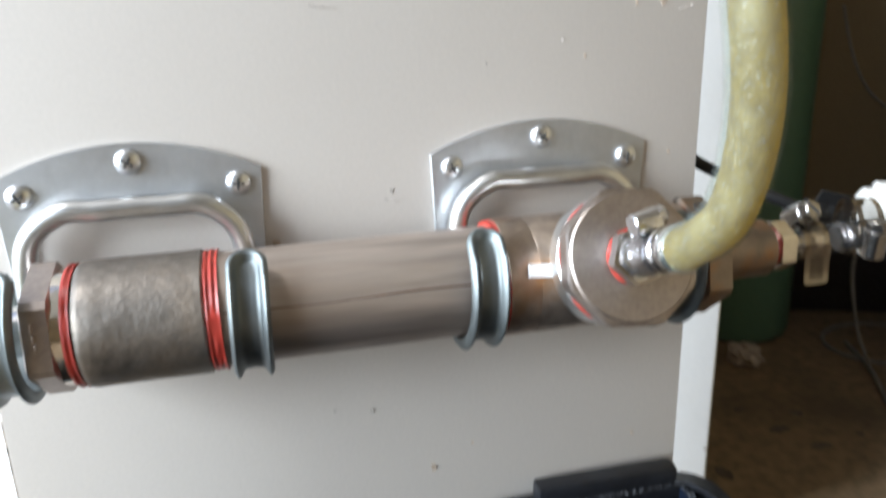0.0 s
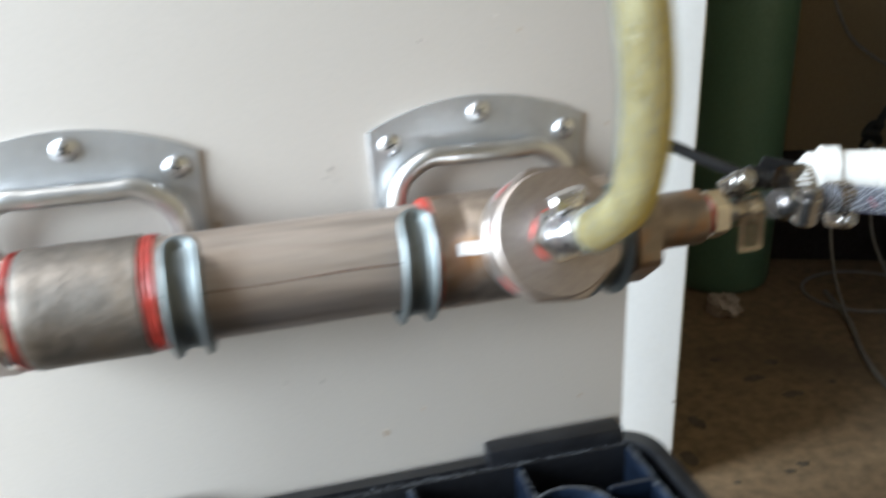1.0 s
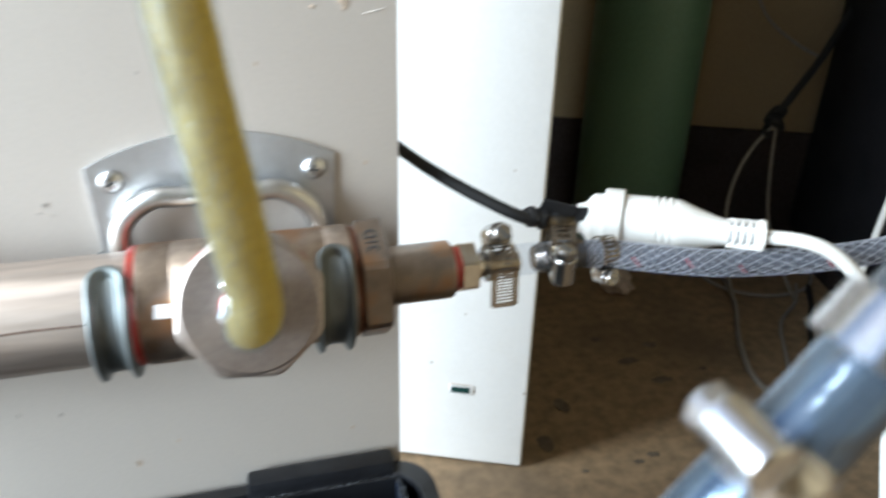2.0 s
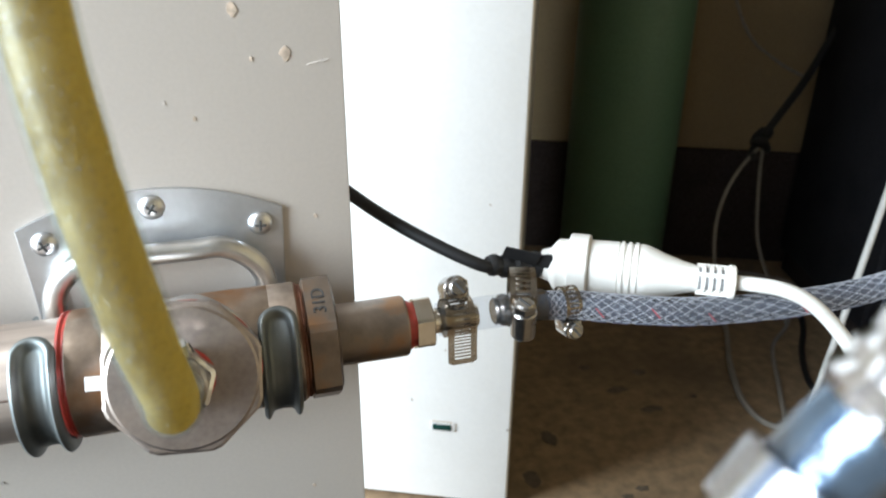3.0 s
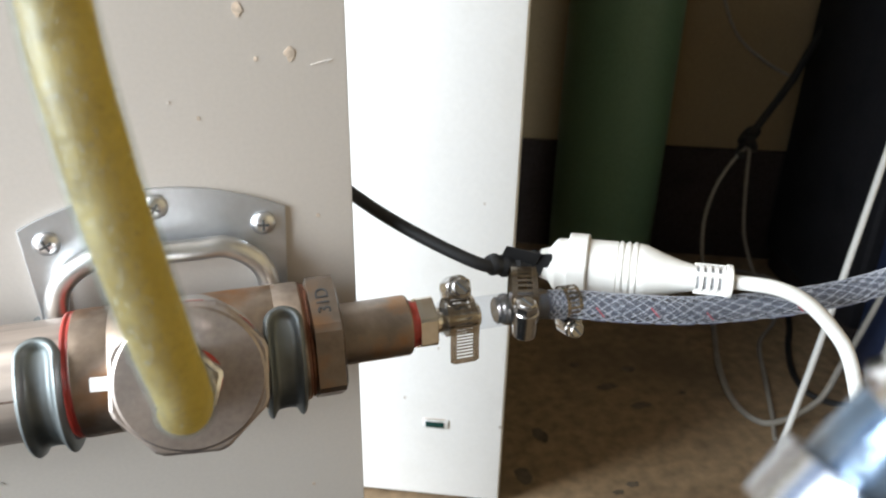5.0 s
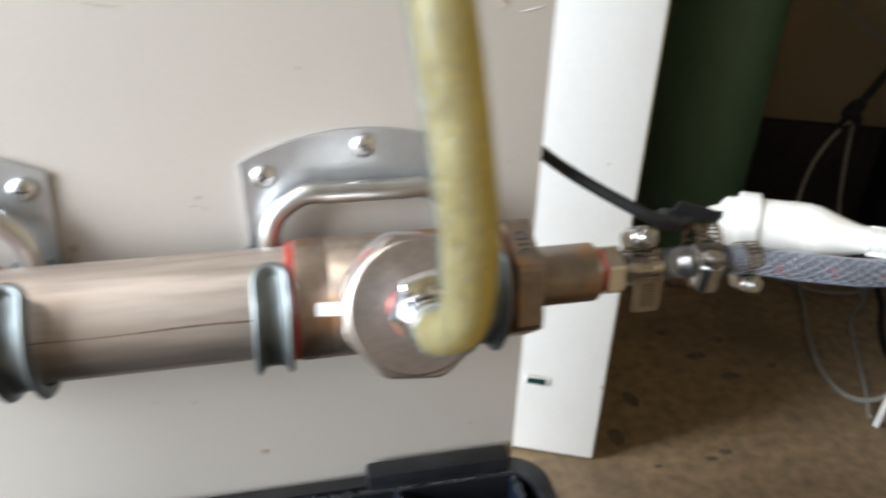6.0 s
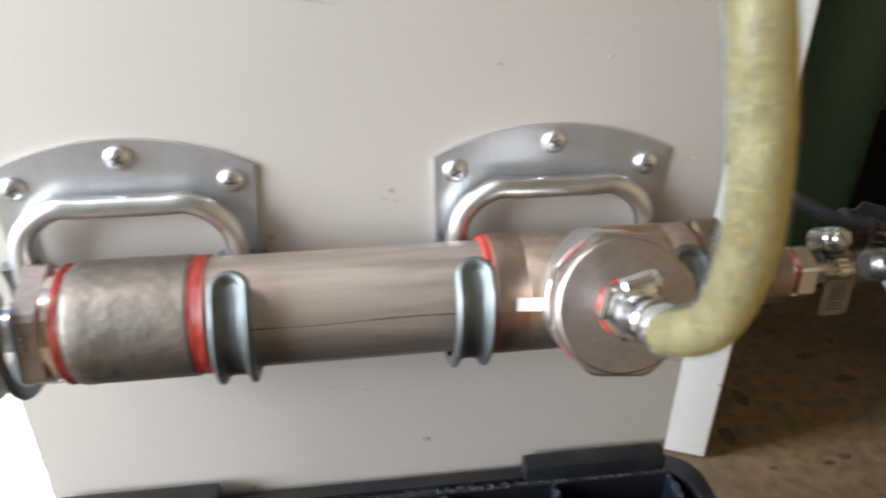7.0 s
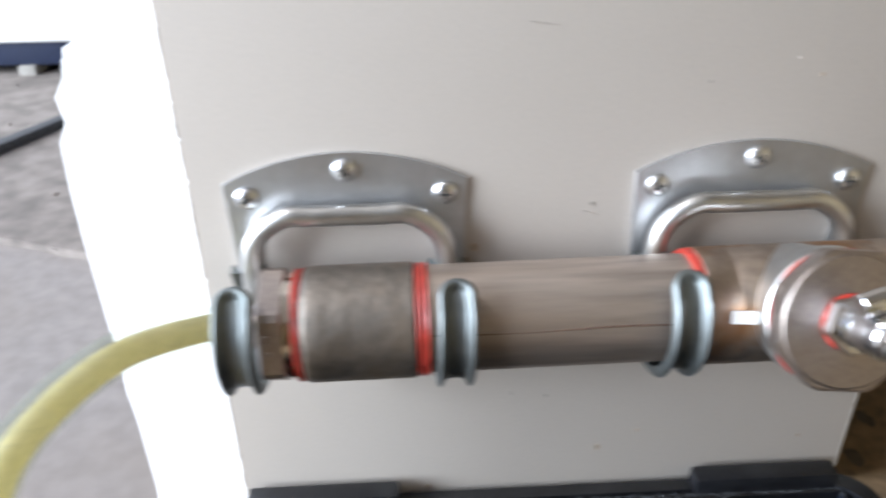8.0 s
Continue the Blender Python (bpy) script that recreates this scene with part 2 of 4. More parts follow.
def again(name, like, m, parent):
    """One more object on the same mesh."""
    ob = new(name, like.data)
    ob.parent = parent
    ob.matrix_basis = m
    return ob


def thing(name, label, category, group="", kind="", at=(0, 0, 0)):
    ob = new(name)
    ob.empty_display_size = 0.02
    ob.location = at
    return tagged(ob, label, category, group, kind)


def along_x(y, z, tilt=0.0):
    """A frame whose local z runs along the pipe, which rises slightly with x, for turned parts."""
    return Matrix.Translation((0, y, z)) @ pose(0, 0, 0, 0, -0.55, 0) @ Matrix(((0, 0, 1, 0), (1, 0, 0, 0), (0, 1, 0, 0), (0, 0, 0, 1))) @ pose(0, 0, 0, 0, 0, tilt)


def lathe(bm, profile, m=Matrix(), seg=48, wobble=0.0):
    """Turns (distance along local z, radius) pairs round local z."""
    rings = []
    for k, (d, r) in enumerate(profile):
        ring = []
        for i in range(seg):
            a = 2 * math.pi * i / seg
            rr = r * (1 + wobble * noise.noise((3 * math.cos(a) + k * 7.1, 3 * math.sin(a), d * 90))) if wobble else r
            ring.append(bm.verts.new(m @ Vector((rr * math.cos(a), rr * math.sin(a), d))))
        rings.append(ring)
    for a, b in zip(rings, rings[1:]):
        for i in range(seg):
            bm.faces.new((a[i], a[(i + 1) % seg], b[(i + 1) % seg], b[i]))
    for ring in (rings[0], rings[-1]):
        bm.faces.new(ring)
    return bm


def prism(bm, sides, r, d0, d1, m=Matrix(), bevel=0.0008, turn=0.0):
    """A nut-like prism with softened corners, r to the corners."""
    rings = []
    for d, q in ((d0, r - bevel * 2.4), (d0 + bevel, r), (d1 - bevel, r), (d1, r - bevel * 2.4)):
        ring = []
        for i in range(sides):
            a0 = 2 * math.pi * i / sides + turn
            for e in (-0.06, 0.06):
                ring.append(bm.verts.new(m @ Vector((q * math.cos(a0 + e), q * math.sin(a0 + e), d))))
        rings.append(ring)
    n = len(rings[0])
    for a, b in zip(rings, rings[1:]):
        for i in range(n):
            bm.faces.new((a[i], a[(i + 1) % n], b[(i + 1) % n], b[i]))
    bm.faces.new(rings[0])
    bm.faces.new(rings[-1])
    return bm


def glide(points, n):
    """Points along a smooth curve through the given ones."""
    p = [Vector(q) for q in points]
    p = [2 * p[0] - p[1]] + p + [2 * p[-1] - p[-2]]
    out = []
    spans = len(p) - 3
    for k in range(n + 1):
        s = min(k / n * spans, spans - 1e-6)
        i, u = int(s), s - int(s)
        a, b, c, d = p[i:i + 4]
        out.append(0.5 * (2 * b + (c - a) * u + (2 * a - 5 * b + 4 * c - d) * u * u + (3 * b - a - 3 * c + d) * u ** 3))
    return out


def frames_along(pts, up=Vector((0, 0, 1))):
    """A frame at each point, carried along with no twist: (place, side, over)."""
    out, side = [], None
    for i, p in enumerate(pts):
        t = (pts[min(i + 1, len(pts) - 1)] - pts[max(i - 1, 0)]).normalized()
        if side is None:
            side = t.cross(up)
            side = (side if side.length > 0.05 else t.cross(Vector((1, 0, 0)))).normalized()
        else:
            side = (side - t * side.dot(t)).normalized()
        out.append((p, side, t.cross(side).normalized()))
    return out


def tube(bm, pts, r, seg=16, closed_ends=True, wobble=0.0):
    """A round tube along points; r is a number or one for each point."""
    rings = []
    for k, (p, s, o) in enumerate(frames_along(pts)):
        rr = r[k] if isinstance(r, (list, tuple)) else r
        ring = []
        for i in range(seg):
            a = 2 * math.pi * i / seg
            q = rr * (1 + wobble * noise.noise((p * 160) + Vector((2 * math.cos(a), 2 * math.sin(a), 0)))) if wobble else rr
            ring.append(bm.verts.new(p + q * (math.cos(a) * s + math.sin(a) * o)))
        rings.append(ring)
    for a, b in zip(rings, rings[1:]):
        for i in range(seg):
            bm.faces.new((a[i], a[(i + 1) % seg], b[(i + 1) % seg], b[i]))
    if closed_ends:
        bm.faces.new(rings[0])
        bm.faces.new(rings[-1])
    return bm


def block(bm, size, m=Matrix(), bevel=0.0, seg=2):
    """A box of that size about its middle, with rounded edges."""
    b2 = bmesh.new()
    bmesh.ops.create_cube(b2, size=1.0, matrix=Matrix.Diagonal((*size, 1)))
    if bevel:
        bmesh.ops.bevel(b2, geom=list(b2.edges), offset=bevel, segments=seg, affect="EDGES", profile=0.6)
    bmesh.ops.transform(b2, matrix=m, verts=b2.verts)
    me = bpy.data.meshes.new("piece")
    b2.to_mesh(me)
    b2.free()
    bm.from_mesh(me)
    bpy.data.meshes.remove(me)
    return bm


def slab(bm, outline, depth, m=Matrix(), bevel=0.0, seg=2):
    """A flat plate: the outline (x, y) thickened along local z from 0 to depth."""
    b2 = bmesh.new()
    low = [b2.verts.new((x, y, 0)) for x, y in outline]
    top = [b2.verts.new((x, y, depth)) for x, y in outline]
    n = len(outline)
    b2.faces.new(low[::-1])
    f = b2.faces.new(top)
    for i in range(n):
        b2.faces.new((low[i], low[(i + 1) % n], top[(i + 1) % n], top[i]))
    if bevel:
        bmesh.ops.bevel(b2, geom=list(f.edges), offset=bevel, segments=seg, affect="EDGES")
    bmesh.ops.transform(b2, matrix=m, verts=b2.verts)
    me = bpy.data.meshes.new("piece")
    b2.to_mesh(me)
    b2.free()
    bm.from_mesh(me)
    bpy.data.meshes.remove(me)
    return bm


UPRIGHT = Matrix(((1, 0, 0, 0), (0, 0, -1, 0), (0, 1, 0, 0), (0, 0, 0, 1)))   # local y up, local z towards the viewer
ROOM = Matrix.Rotation(ROOM_TURN, 4, "Z")


def blob_outline(cx, cy, r, seed, n=22, rough=0.45, squash=1.0):
    rnd = random.Random(seed)
    ph = rnd.random() * 50
    return [(cx + r * (1 + rough * noise.noise((math.cos(a) * 1.4 + ph, math.sin(a) * 1.4, seed))) * math.cos(a),
             cy + squash * r * (1 + rough * noise.noise((math.cos(a) * 1.4 + ph, math.sin(a) * 1.4, seed))) * math.sin(a))
            for a in (2 * math.pi * i / n for i in range(n))]


# ---- setting ----
def build_setting():
    # ground: one sheet to the horizon
    bm = bmesh.new()
    bmesh.ops.create_grid(bm, x_segments=60, y_segments=60, size=300)
    for v in bm.verts:
        v.co = Vector((v.co.x, v.co.y, -0.012))
    part_ground = part("ground", bm, M_EARTH)
    tagged(part_ground, "brown trodden earth outside the workshop", "ground", kind="structure")

    bm = bmesh.new()
    slab(bm, [(-0.45, -3.2), (2.4, -3.2), (2.4, 1.25), (-0.45, 1.25)], 0.11, ROOM @ pose(0, 0, -0.11))
    tagged(part("floor", bm, M_FLOOR), "brown dirty concrete workshop floor with dark stains", "floor", kind="structure")

    bm = bmesh.new()
    rnd = random.Random(5)
    slab(bm, [(-0.456, -3.2), (-0.456, 1.6), (-4.5, 1.6), (-4.5, -3.2)], 0.1, ROOM @ pose(0, 0, -0.104))
    tagged(part("pavement", bm, M_YARD), "grey-brown weathered concrete apron", "pavement", kind="structure")
    bm = bmesh.new()
    top = [(-0.55 - 0.05 * i, 0.462 + 0.016 * noise.noise((i * 0.45, 3.3, 0)) + rnd.uniform(-0.003, 0.003)) for i in range(60)]
    slab(bm, [(-0.55, 1.9)] + top + [(-3.5, 1.9)], 0.016, ROOM @ pose(0, 0, -0.0035), 0.003)
    broken = part("broken_slab", bm, M_EARTH)
    tagged(broken, "rough broken brown slab lying on the concrete", "slab", kind="structure")

    def wall(name, u0, v0, u1, v1, z0, z1, mat, label):
        bm = bmesh.new()
        block(bm, (u1 - u0, v1 - v0, z1 - z0), ROOM @ pose((u0 + u1) / 2, (v0 + v1) / 2, (z0 + z1) / 2), 0.004)
        return tagged(part(name, bm, mat), label, "wall", kind="structure")

    wall("wall_back", -0.28, 1.050, 2.4, 1.19, 0.0, 2.6, M_WALL, "brown plastered back wall in shade")
    # added out of view to keep side light off the back corner
    wall("wall_left", -0.28, 0.50, -0.14, 1.048, 0.0, 2.6, M_WALL, "unseen brown wall added to block light through the side gap")
    wall("wall_right", 2.26, -3.2, 2.40, 1.048, 0.0, 2.6, M_WALL, "brown plastered side wall in shade")
    wall("wall_front", -0.70, -3.2, 2.26, -3.06, 0.0, 2.6, M_WALL, "brown plastered wall behind the bench")
    bm = bmesh.new()
    block(bm, (3.2, 4.6, 0.12), ROOM @ pose(0.8, -1.0, 2.66), 0.004)
    tagged(part("ceiling", bm, M_CEIL), "grey board ceiling of the workshop", "ceiling", kind="structure")
    bm = bmesh.new()
    block(bm, (2.52, 0.012, 0.210), ROOM @ pose(0.99, 1.0438, 0.105), 0.002)
    tagged(part("baseboard", bm, M_SKIRT), "dark painted skirting board along the wall", "baseboard", kind="structure")

    # stains and crumbs on the floor
    bm = bmesh.new()
    for k, (x, y, r, q) in enumerate(((0.49, 0.222, 0.011, 0.5), (0.468, 0.215, 0.008, 0.6), (0.55, 0.40, 0.018, 0.5), (0.60, 0.43, 0.014, 0.6), (0.53, 0.46, 0.010, 0.7),
                                      (0.575, 0.35, 0.016, 0.5), (0.42, 0.33, 0.012, 1.3), (0.645, 0.36, 0.006, 0.6), (0.40, 0.215, 0.006, 0.6), (0.372, 0.27, 0.012, 1.5))):
        slab(bm, blob_outline(x, y, r * 0.8, k + 3, rough=0.45, squash=q), 0.0004, pose(0, 0, 0.0002))
    tagged(part("floor_stain", bm, M_STAIN), "dark oil stains and crumbs on the concrete", "stain", kind="stuff")


build_setting()

# ---- the cream board with its carcass ----
def build_board():
    t = thing("board_cabinet", "cream laminated chipboard cabinet front, scuffed, with rust specks", "cabinet")
    bm = bmesh.new()
    block(bm, (0.3645, 0.018, 1.25), pose(-0.0427, 0.0092, 0.625), 0.0012)
    part("front_board", bm, M_BOARD, t)
    for x in (-0.17, 0.09):
        bm = bmesh.new()
        block(bm, (0.016, 0.10, 1.25), pose(x, 0.0685, 0.625), 0.001)
        part("side_board", bm, M_BOARD, t)
    # chipped left edge
    bm = bmesh.new()
    rnd = random.Random(8)
    z = 0.2
    while z < 1.23:
        h = rnd.uniform(0.006, 0.02)
        block(bm, (rnd.uniform(0.0008, 0.002), 0.017, h), pose(-0.2252, 0.0095, z), 0.0003, 1)
        z += h * 0.9
    part("edge_strip", bm, M_EDGE, t, "bare chipped chipboard edge")
    specks = [(0.093, 0.568, 0.0032, 1), (0.114, 0.549, 0.0034, 1), (0.099, 0.547, 0.0012, 1), (0.1305, 0.545, 0.0012, 0), (-0.088, 0.438, 0.0028, 1), (-0.092, 0.431, 0.0018, 1),
              (-0.013, 0.298, 0.0026, 1), (-0.066, 0.342, 0.0014, 0), (-0.046, 0.339, 0.0014, 0), (-0.058, 0.436, 0.0012, 0), (-0.115, 0.272, 0.0022, 1), (0.02, 0.52, 0.0012, 0),
              (0.06, 0.53, 0.0010, 0), (0.072, 0.522, 0.0012, 1), (-0.03, 0.46, 0.0014, 0), (0.122, 0.47, 0.0012, 1), (0.01, 0.31, 0.0012, 1), (0.11, 0.30, 0.0014, 1)]
    for k, (x, z, r, kind) in enumerate(specks):
        bm = bmesh.new()
        slab(bm, blob_outline(0, 0, r * 0.65, k, 18, 0.5, 1.3), 0.0003, pose(x, 0.0001, z) @ UPRIGHT)
        part("speck", bm, M_SPECK if kind else M_GREYSPECK, t)
    for k, (x, z, w, a) in enumerate(((-0.058, 0.548, 0.012, 8), (0.128, 0.5445, 0.010, -12), (-0.03, 0.455, 0.008, 20), (-0.005, 0.452, 0.010, 12))):
        bm = bmesh.new()
        block(bm, (w, 0.0004, 0.0006), pose(x, -0.0001, z, 0, a, 0), 0.0001, 1)
        part("scuff", bm, M_GREYSPECK, t)
    return t


build_board()


# ---- wall hooks that carry the pipe ----
AX_Y, AX_Z, PIPE_R = -0.0368, 0.4218, 0.0254


def screw_mesh():
    bm = bmesh.new()
    lathe(bm, [(0, 0.0058), (0.0010, 0.0058), (0.0022, 0.0050), (0.0031, 0.0034), (0.0035, 0.0016), (0.0036, 0.0004)], seg=28)
    return bm


# cross recess as proud dark bars; its shade is only their colour
def cross_mesh():
    bm = bmesh.new()
    for a in (0, 90):
        block(bm, (0.0056, 0.0012, 0.0012), pose(0, 0, 0.0032, 0, 0, a), 0.0002, 1)
    return bm


def build_hook(cx, label):
    t = thing("pipe_hook", label, "hook", "hooks that carry the pipe", at=(cx, 0, AX_Z))
    w, zc, za, zb = 0.0582, 0.477 - AX_Z, 0.4915 - AX_Z, 0.405 - AX_Z
    arc = []
    n = 18
    for i in range(n + 1):
        x = w - 2 * w * i / n
        arc.append((x, zc + (za - zc) * (1 - (x / w) ** 2)))
    inner = [(-0.0462, zb)] + [(-0.0462 + 0.016 * (1 - math.cos(q)), 0.0240 + 0.016 * math.sin(q)) for q in (radians(15 * i) for i in range(7))]
    inner += [(-x, z) for x, z in inner[::-1]]
    outline = [(-w + 0.003, zb)] + inner + [(w - 0.003, zb)] + arc
    bm = bmesh.new()
    slab(bm, outline, 0.0022, UPRIGHT, 0.0004, 1)
    part("plate", bm, M_PLATE, t)
    for k, (x, z) in enumerate(((-0.0472, 0.470), (0.0, 0.4830), (0.0472, 0.470))):
        s = part("screw", screw_mesh(), M_SCREW, t, "domed cross-head screw")
        s.matrix_basis = pose(x, -0.0022, z - AX_Z) @ UPRIGHT
        c = part("cross_slot", cross_mesh(), M_SHADE, s)
        c.matrix_basis = pose(0, 0, 0, 0, 0, 25 + 31 * k)
    # bent rod: across the plate, down both sides and forward under the pipe
    hw, zt, r = 0.0480, 0.4636 - AX_Z, 0.0052
    pts = [(-hw, -0.0115, -0.030), (-hw, -0.0112, -0.010), (-hw + 0.0003, -0.011, 0.016), (-hw + 0.0048, -0.011, 0.0315), (-hw + 0.018, -0.011, zt - 0.0004),
           (-0.015, -0.011, zt), (0.015, -0.011, zt), (hw - 0.018, -0.011, zt - 0.0004), (hw - 0.0048, -0.011, 0.0315), (hw - 0.0003, -0.011, 0.016), (hw, -0.0112, -0.010), (hw, -0.0115, -0.030)]
    bm = bmesh.new()
    tube(bm, glide(pts, 70), r, 18)
    part("rod", bm, M_HOOK, t)
    # arms: a pressed channel curling round the pipe, its groove closed by a rounded tip
    ro, arm_y, arm_z = 0.0290, -0.0388, 0.4236 - AX_Z
    TIP = 64.0
    half = 0.0084
    across = [math.sin(radians(-90 + 180 * i / 20)) for i in range(21)]

    def rim(d):
        """Height of the pressed sheet at a distance from its edge."""
        keys = ((0.0, 0.0024), (0.0007, 0.0038), (0.0015, 0.0043), (0.0023, 0.0039), (0.0033, 0.0018), (0.0043, 0.0005), (0.0090, 0.0001))
        for (d0, h0), (d1, h1) in zip(keys, keys[1:]):
            if d <= d1:
                u = (d - d0) / (d1 - d0)
                return h0 + (h1 - h0) * u * u * (3 - 2 * u)
        return keys[-1][1]

    length = radians(TIP + 205) * (ro + 0.003)
    steps = [half * (1 - math.cos(radians(90 * i / 14))) for i in range(1, 15)] + [half + (length - half) * i / 46 for i in range(1, 47)]
    for sx in (-hw, hw):
        bm = bmesh.new()
        rings = []
        for st in steps:
            a = radians(TIP) - st / (ro + 0.003)
            w_here = half if st >= half else math.sqrt(max(0.0, half ** 2 - (half - st) ** 2))
            ca, sa = -math.cos(a), math.sin(a)
            slant = 0.003 * (0.5 - st / length)
            ring = [bm.verts.new((sx + across[0] * w_here + slant, arm_y + (ro - 0.001) * ca, arm_z + (ro - 0.001) * sa))]
            for q in across:
                x = q * w_here
                d = half - abs(x) if st >= half else half - math.hypot(x, half - st)
                g = ro + rim(max(0.0, d) * (0.58 + 0.42 * min(1.0, st / (1.7 * half))))
                ring.append(bm.verts.new((sx + x + slant, arm_y + g * ca, arm_z + g * sa)))
            ring.append(bm.verts.new((sx + across[-1] * w_here + slant, arm_y + (ro - 0.001) * ca, arm_z + (ro - 0.001) * sa)))
            rings.append(ring)
        m = len(rings[0])
        for a_, b_ in zip(rings, rings[1:]):
            for i in range(m):
                bm.faces.new((a_[i], a_[(i + 1) % m], b_[(i + 1) % m], b_[i]))
        bm.faces.new(rings[0])
        bm.faces.new(rings[-1])
        part("arm", bm, M_ARM, t, "pressed channel arm with a rounded tip", sharp=60)
    return t


build_hook(-0.1500, "zinc-plated double pipe hook screwed to the board, under the coupling")
build_hook(0.0482, "zinc-plated double pipe hook screwed to the board, under the tee")


def letters(parent, text, size, m, mat):
    """Raised lettering in the built-in font."""
    cu = bpy.data.curves.new("lettering", "FONT")
    cu.body, cu.size, cu.extrude, cu.align_x, cu.align_y = text, size, 0.0003, "CENTER", "CENTER"
    tmp = bpy.data.objects.new("lettering", cu)
    scene.collection.objects.link(tmp)
    me = bpy.data.meshes.new_from_object(tmp.evaluated_get(bpy.context.evaluated_depsgraph_get()))
    bpy.data.objects.remove(tmp)
    me.transform(m)
    me.materials.clear()
    me.materials.append(mat)
    ob = new("lettering", me)
    ob.parent = parent
    return ob


# ---- the stainless pipe with its fittings ----
BRANCH = 22.0


def build_pipe():
    t = thing("pipe_assembly", "tarnished stainless pipe with coupling, tee and red silicone seals on hooks", "pipe", at=(0, 0, 0))
    ax = along_x(AX_Y, AX_Z)
    bm = bmesh.new()
    lathe(bm, [(-0.1186, PIPE_R - 0.002), (-0.1186, PIPE_R), (0.012, PIPE_R), (0.012, PIPE_R - 0.002)], ax, 64)
    part("pipe", bm, M_STEEL, t)
    # brown line drawn where the pipe's reflection turns darker
    bm = bmesh.new()
    seam = [Vector((x, AX_Y - (PIPE_R - 0.00035) * math.cos(0.27), AX_Z + 0.0096 * x + (PIPE_R - 0.00035) * math.sin(0.27) - 0.0006 * math.sin(x * 60))) for x in (-0.112, -0.07, -0.03, 0.006)]
    tube(bm, glide(seam, 20), 0.00055, 8)
    part("seam", bm, M_REFLECT_EDGE, t, "thin brown line along the edge of the pipe's reflection")
    rc = 0.0273
    bm = bmesh.new()
    lathe(bm, [(-0.1708, rc - 0.006), (-0.1702, rc - 0.0018), (-0.1685, rc - 0.0004), (-0.1665, rc), (-0.1600, rc), (-0.150, rc), (-0.140, rc), (-0.130, rc), (-0.1200, rc), (-0.1188, rc - 0.0012), (-0.1188, rc - 0.004)], ax, 96, 0.009)
    part("coupling", bm, M_CAST, t, "rough cast stainless coupling")

    def seal(d0, d1, r, label="bead of red silicone sealant"):
        bm = bmesh.new()
        n = max(3, int((d1 - d0) / 0.0011))
        prof = [(d0, r - 0.004)]
        for i in range(n + 1):
            prof.append((d0 + (d1 - d0) * i / n, r + (0.0003 if i % 2 else -0.0003)))
        prof.append((d1, r - 0.004))
        lathe(bm, prof, ax, 56, 0.015)
        part("seal", bm, M_RED, t, label)

    seal(-0.1192, -0.1131, PIPE_R + 0.0012, "ribbed red silicone thread seal")
    seal(-0.1738, -0.1702, rc - 0.0010)
    seal(0.0084, 0.0118, PIPE_R + 0.0022)
    # left end: bushing with a hexagon, then a hose tail
    bm = bmesh.new()
    lathe(bm, [(-0.1835, 0.020), (-0.1835, 0.0240), (-0.1805, 0.0240), (-0.1797, 0.0250), (-0.1736, 0.0250), (-0.1736, 0.020)], ax, 56)
    part("bushing_collar", bm, M_BRASS, t)
    bm = bmesh.new()
    prism(bm, 6, 0.0280, -0.1890, -0.1768, ax, 0.0012, 0.35)
    hexn = part("hex_bushing", bm, M_FACE, t, sharp=14)
    bm = bmesh.new()
    for k in range(4):
        block(bm, (0.0012, 0.0014, 0.0030), pose(-0.1838 + 0.0003 * k, AX_Y - 0.0249, AX_Z + 0.0080 - 0.0042 * k), 0.0003, 1)
    part("embossed_mark", bm, M_FACE, hexn, "raised unreadable casting marks")
    bm = bmesh.new()
    lathe(bm, [(-0.214, 0.0052), (-0.212, 0.0068), (-0.209, 0.0058), (-0.206, 0.0070), (-0.203, 0.0060), (-0.2025, 0.0110), (-0.193, 0.0110)], ax, 32)
    part("hose_tail", bm, M_CHROME, t)
    # tee: run, neck towards the viewer, octagonal plug
    rt = 0.0281
    bm = bmesh.new()
    lathe(bm, [(0.0116, rt - 0.003), (0.0116, rt - 0.0006), (0.0122, rt), (0.026, rt), (0.0265, rt - 0.0003), (0.0270, rt), (0.0945, rt), (0.095, rt - 0.0003), (0.0955, rt), (0.1065, rt), (0.1075, rt - 0.001), (0.1075, rt - 0.004)], ax, 72, 0.002)
    part("tee_run", bm, M_TEE, t)
    br = Matrix.Translation((0.0595, -0.0388, 0.4240)) @ pose(0, 0, 0, 90 - BRANCH)
    bm = bmesh.new()
    lathe(bm, [(0.0, 0.0278), (0.018, 0.0280), (0.0262, 0.0288), (0.030, 0.0300), (0.0368, 0.0300), (0.0378, 0.0292), (0.0378, 0.024)], br, 72, 0.002)
    neck = part("tee_neck", bm, M_HOOK, t, "bright steel neck of the tee")
    bm = bmesh.new()
    lathe(bm, [(0.0374, 0.022), (0.0374, 0.0292), (0.0388, 0.0300), (0.0402, 0.0294), (0.0402, 0.022)], br, 56, 0.02)
    part("seal", bm, M_RED, t, "bead of red silicone sealant")
    bm = bmesh.new()
    prism(bm, 8, 0.0314, 0.0400, 0.0482, br, 0.0005, 0.31)
    lathe(bm, [(0.0478, 0.0287), (0.0482, 0.0287), (0.0490, 0.0277), (0.0491, 0.006)], br, 64)
    part("octagon_plug", bm, M_FACE, t, "octagonal reducing plug with a turned face", sharp=8)
    bm = bmesh.new()
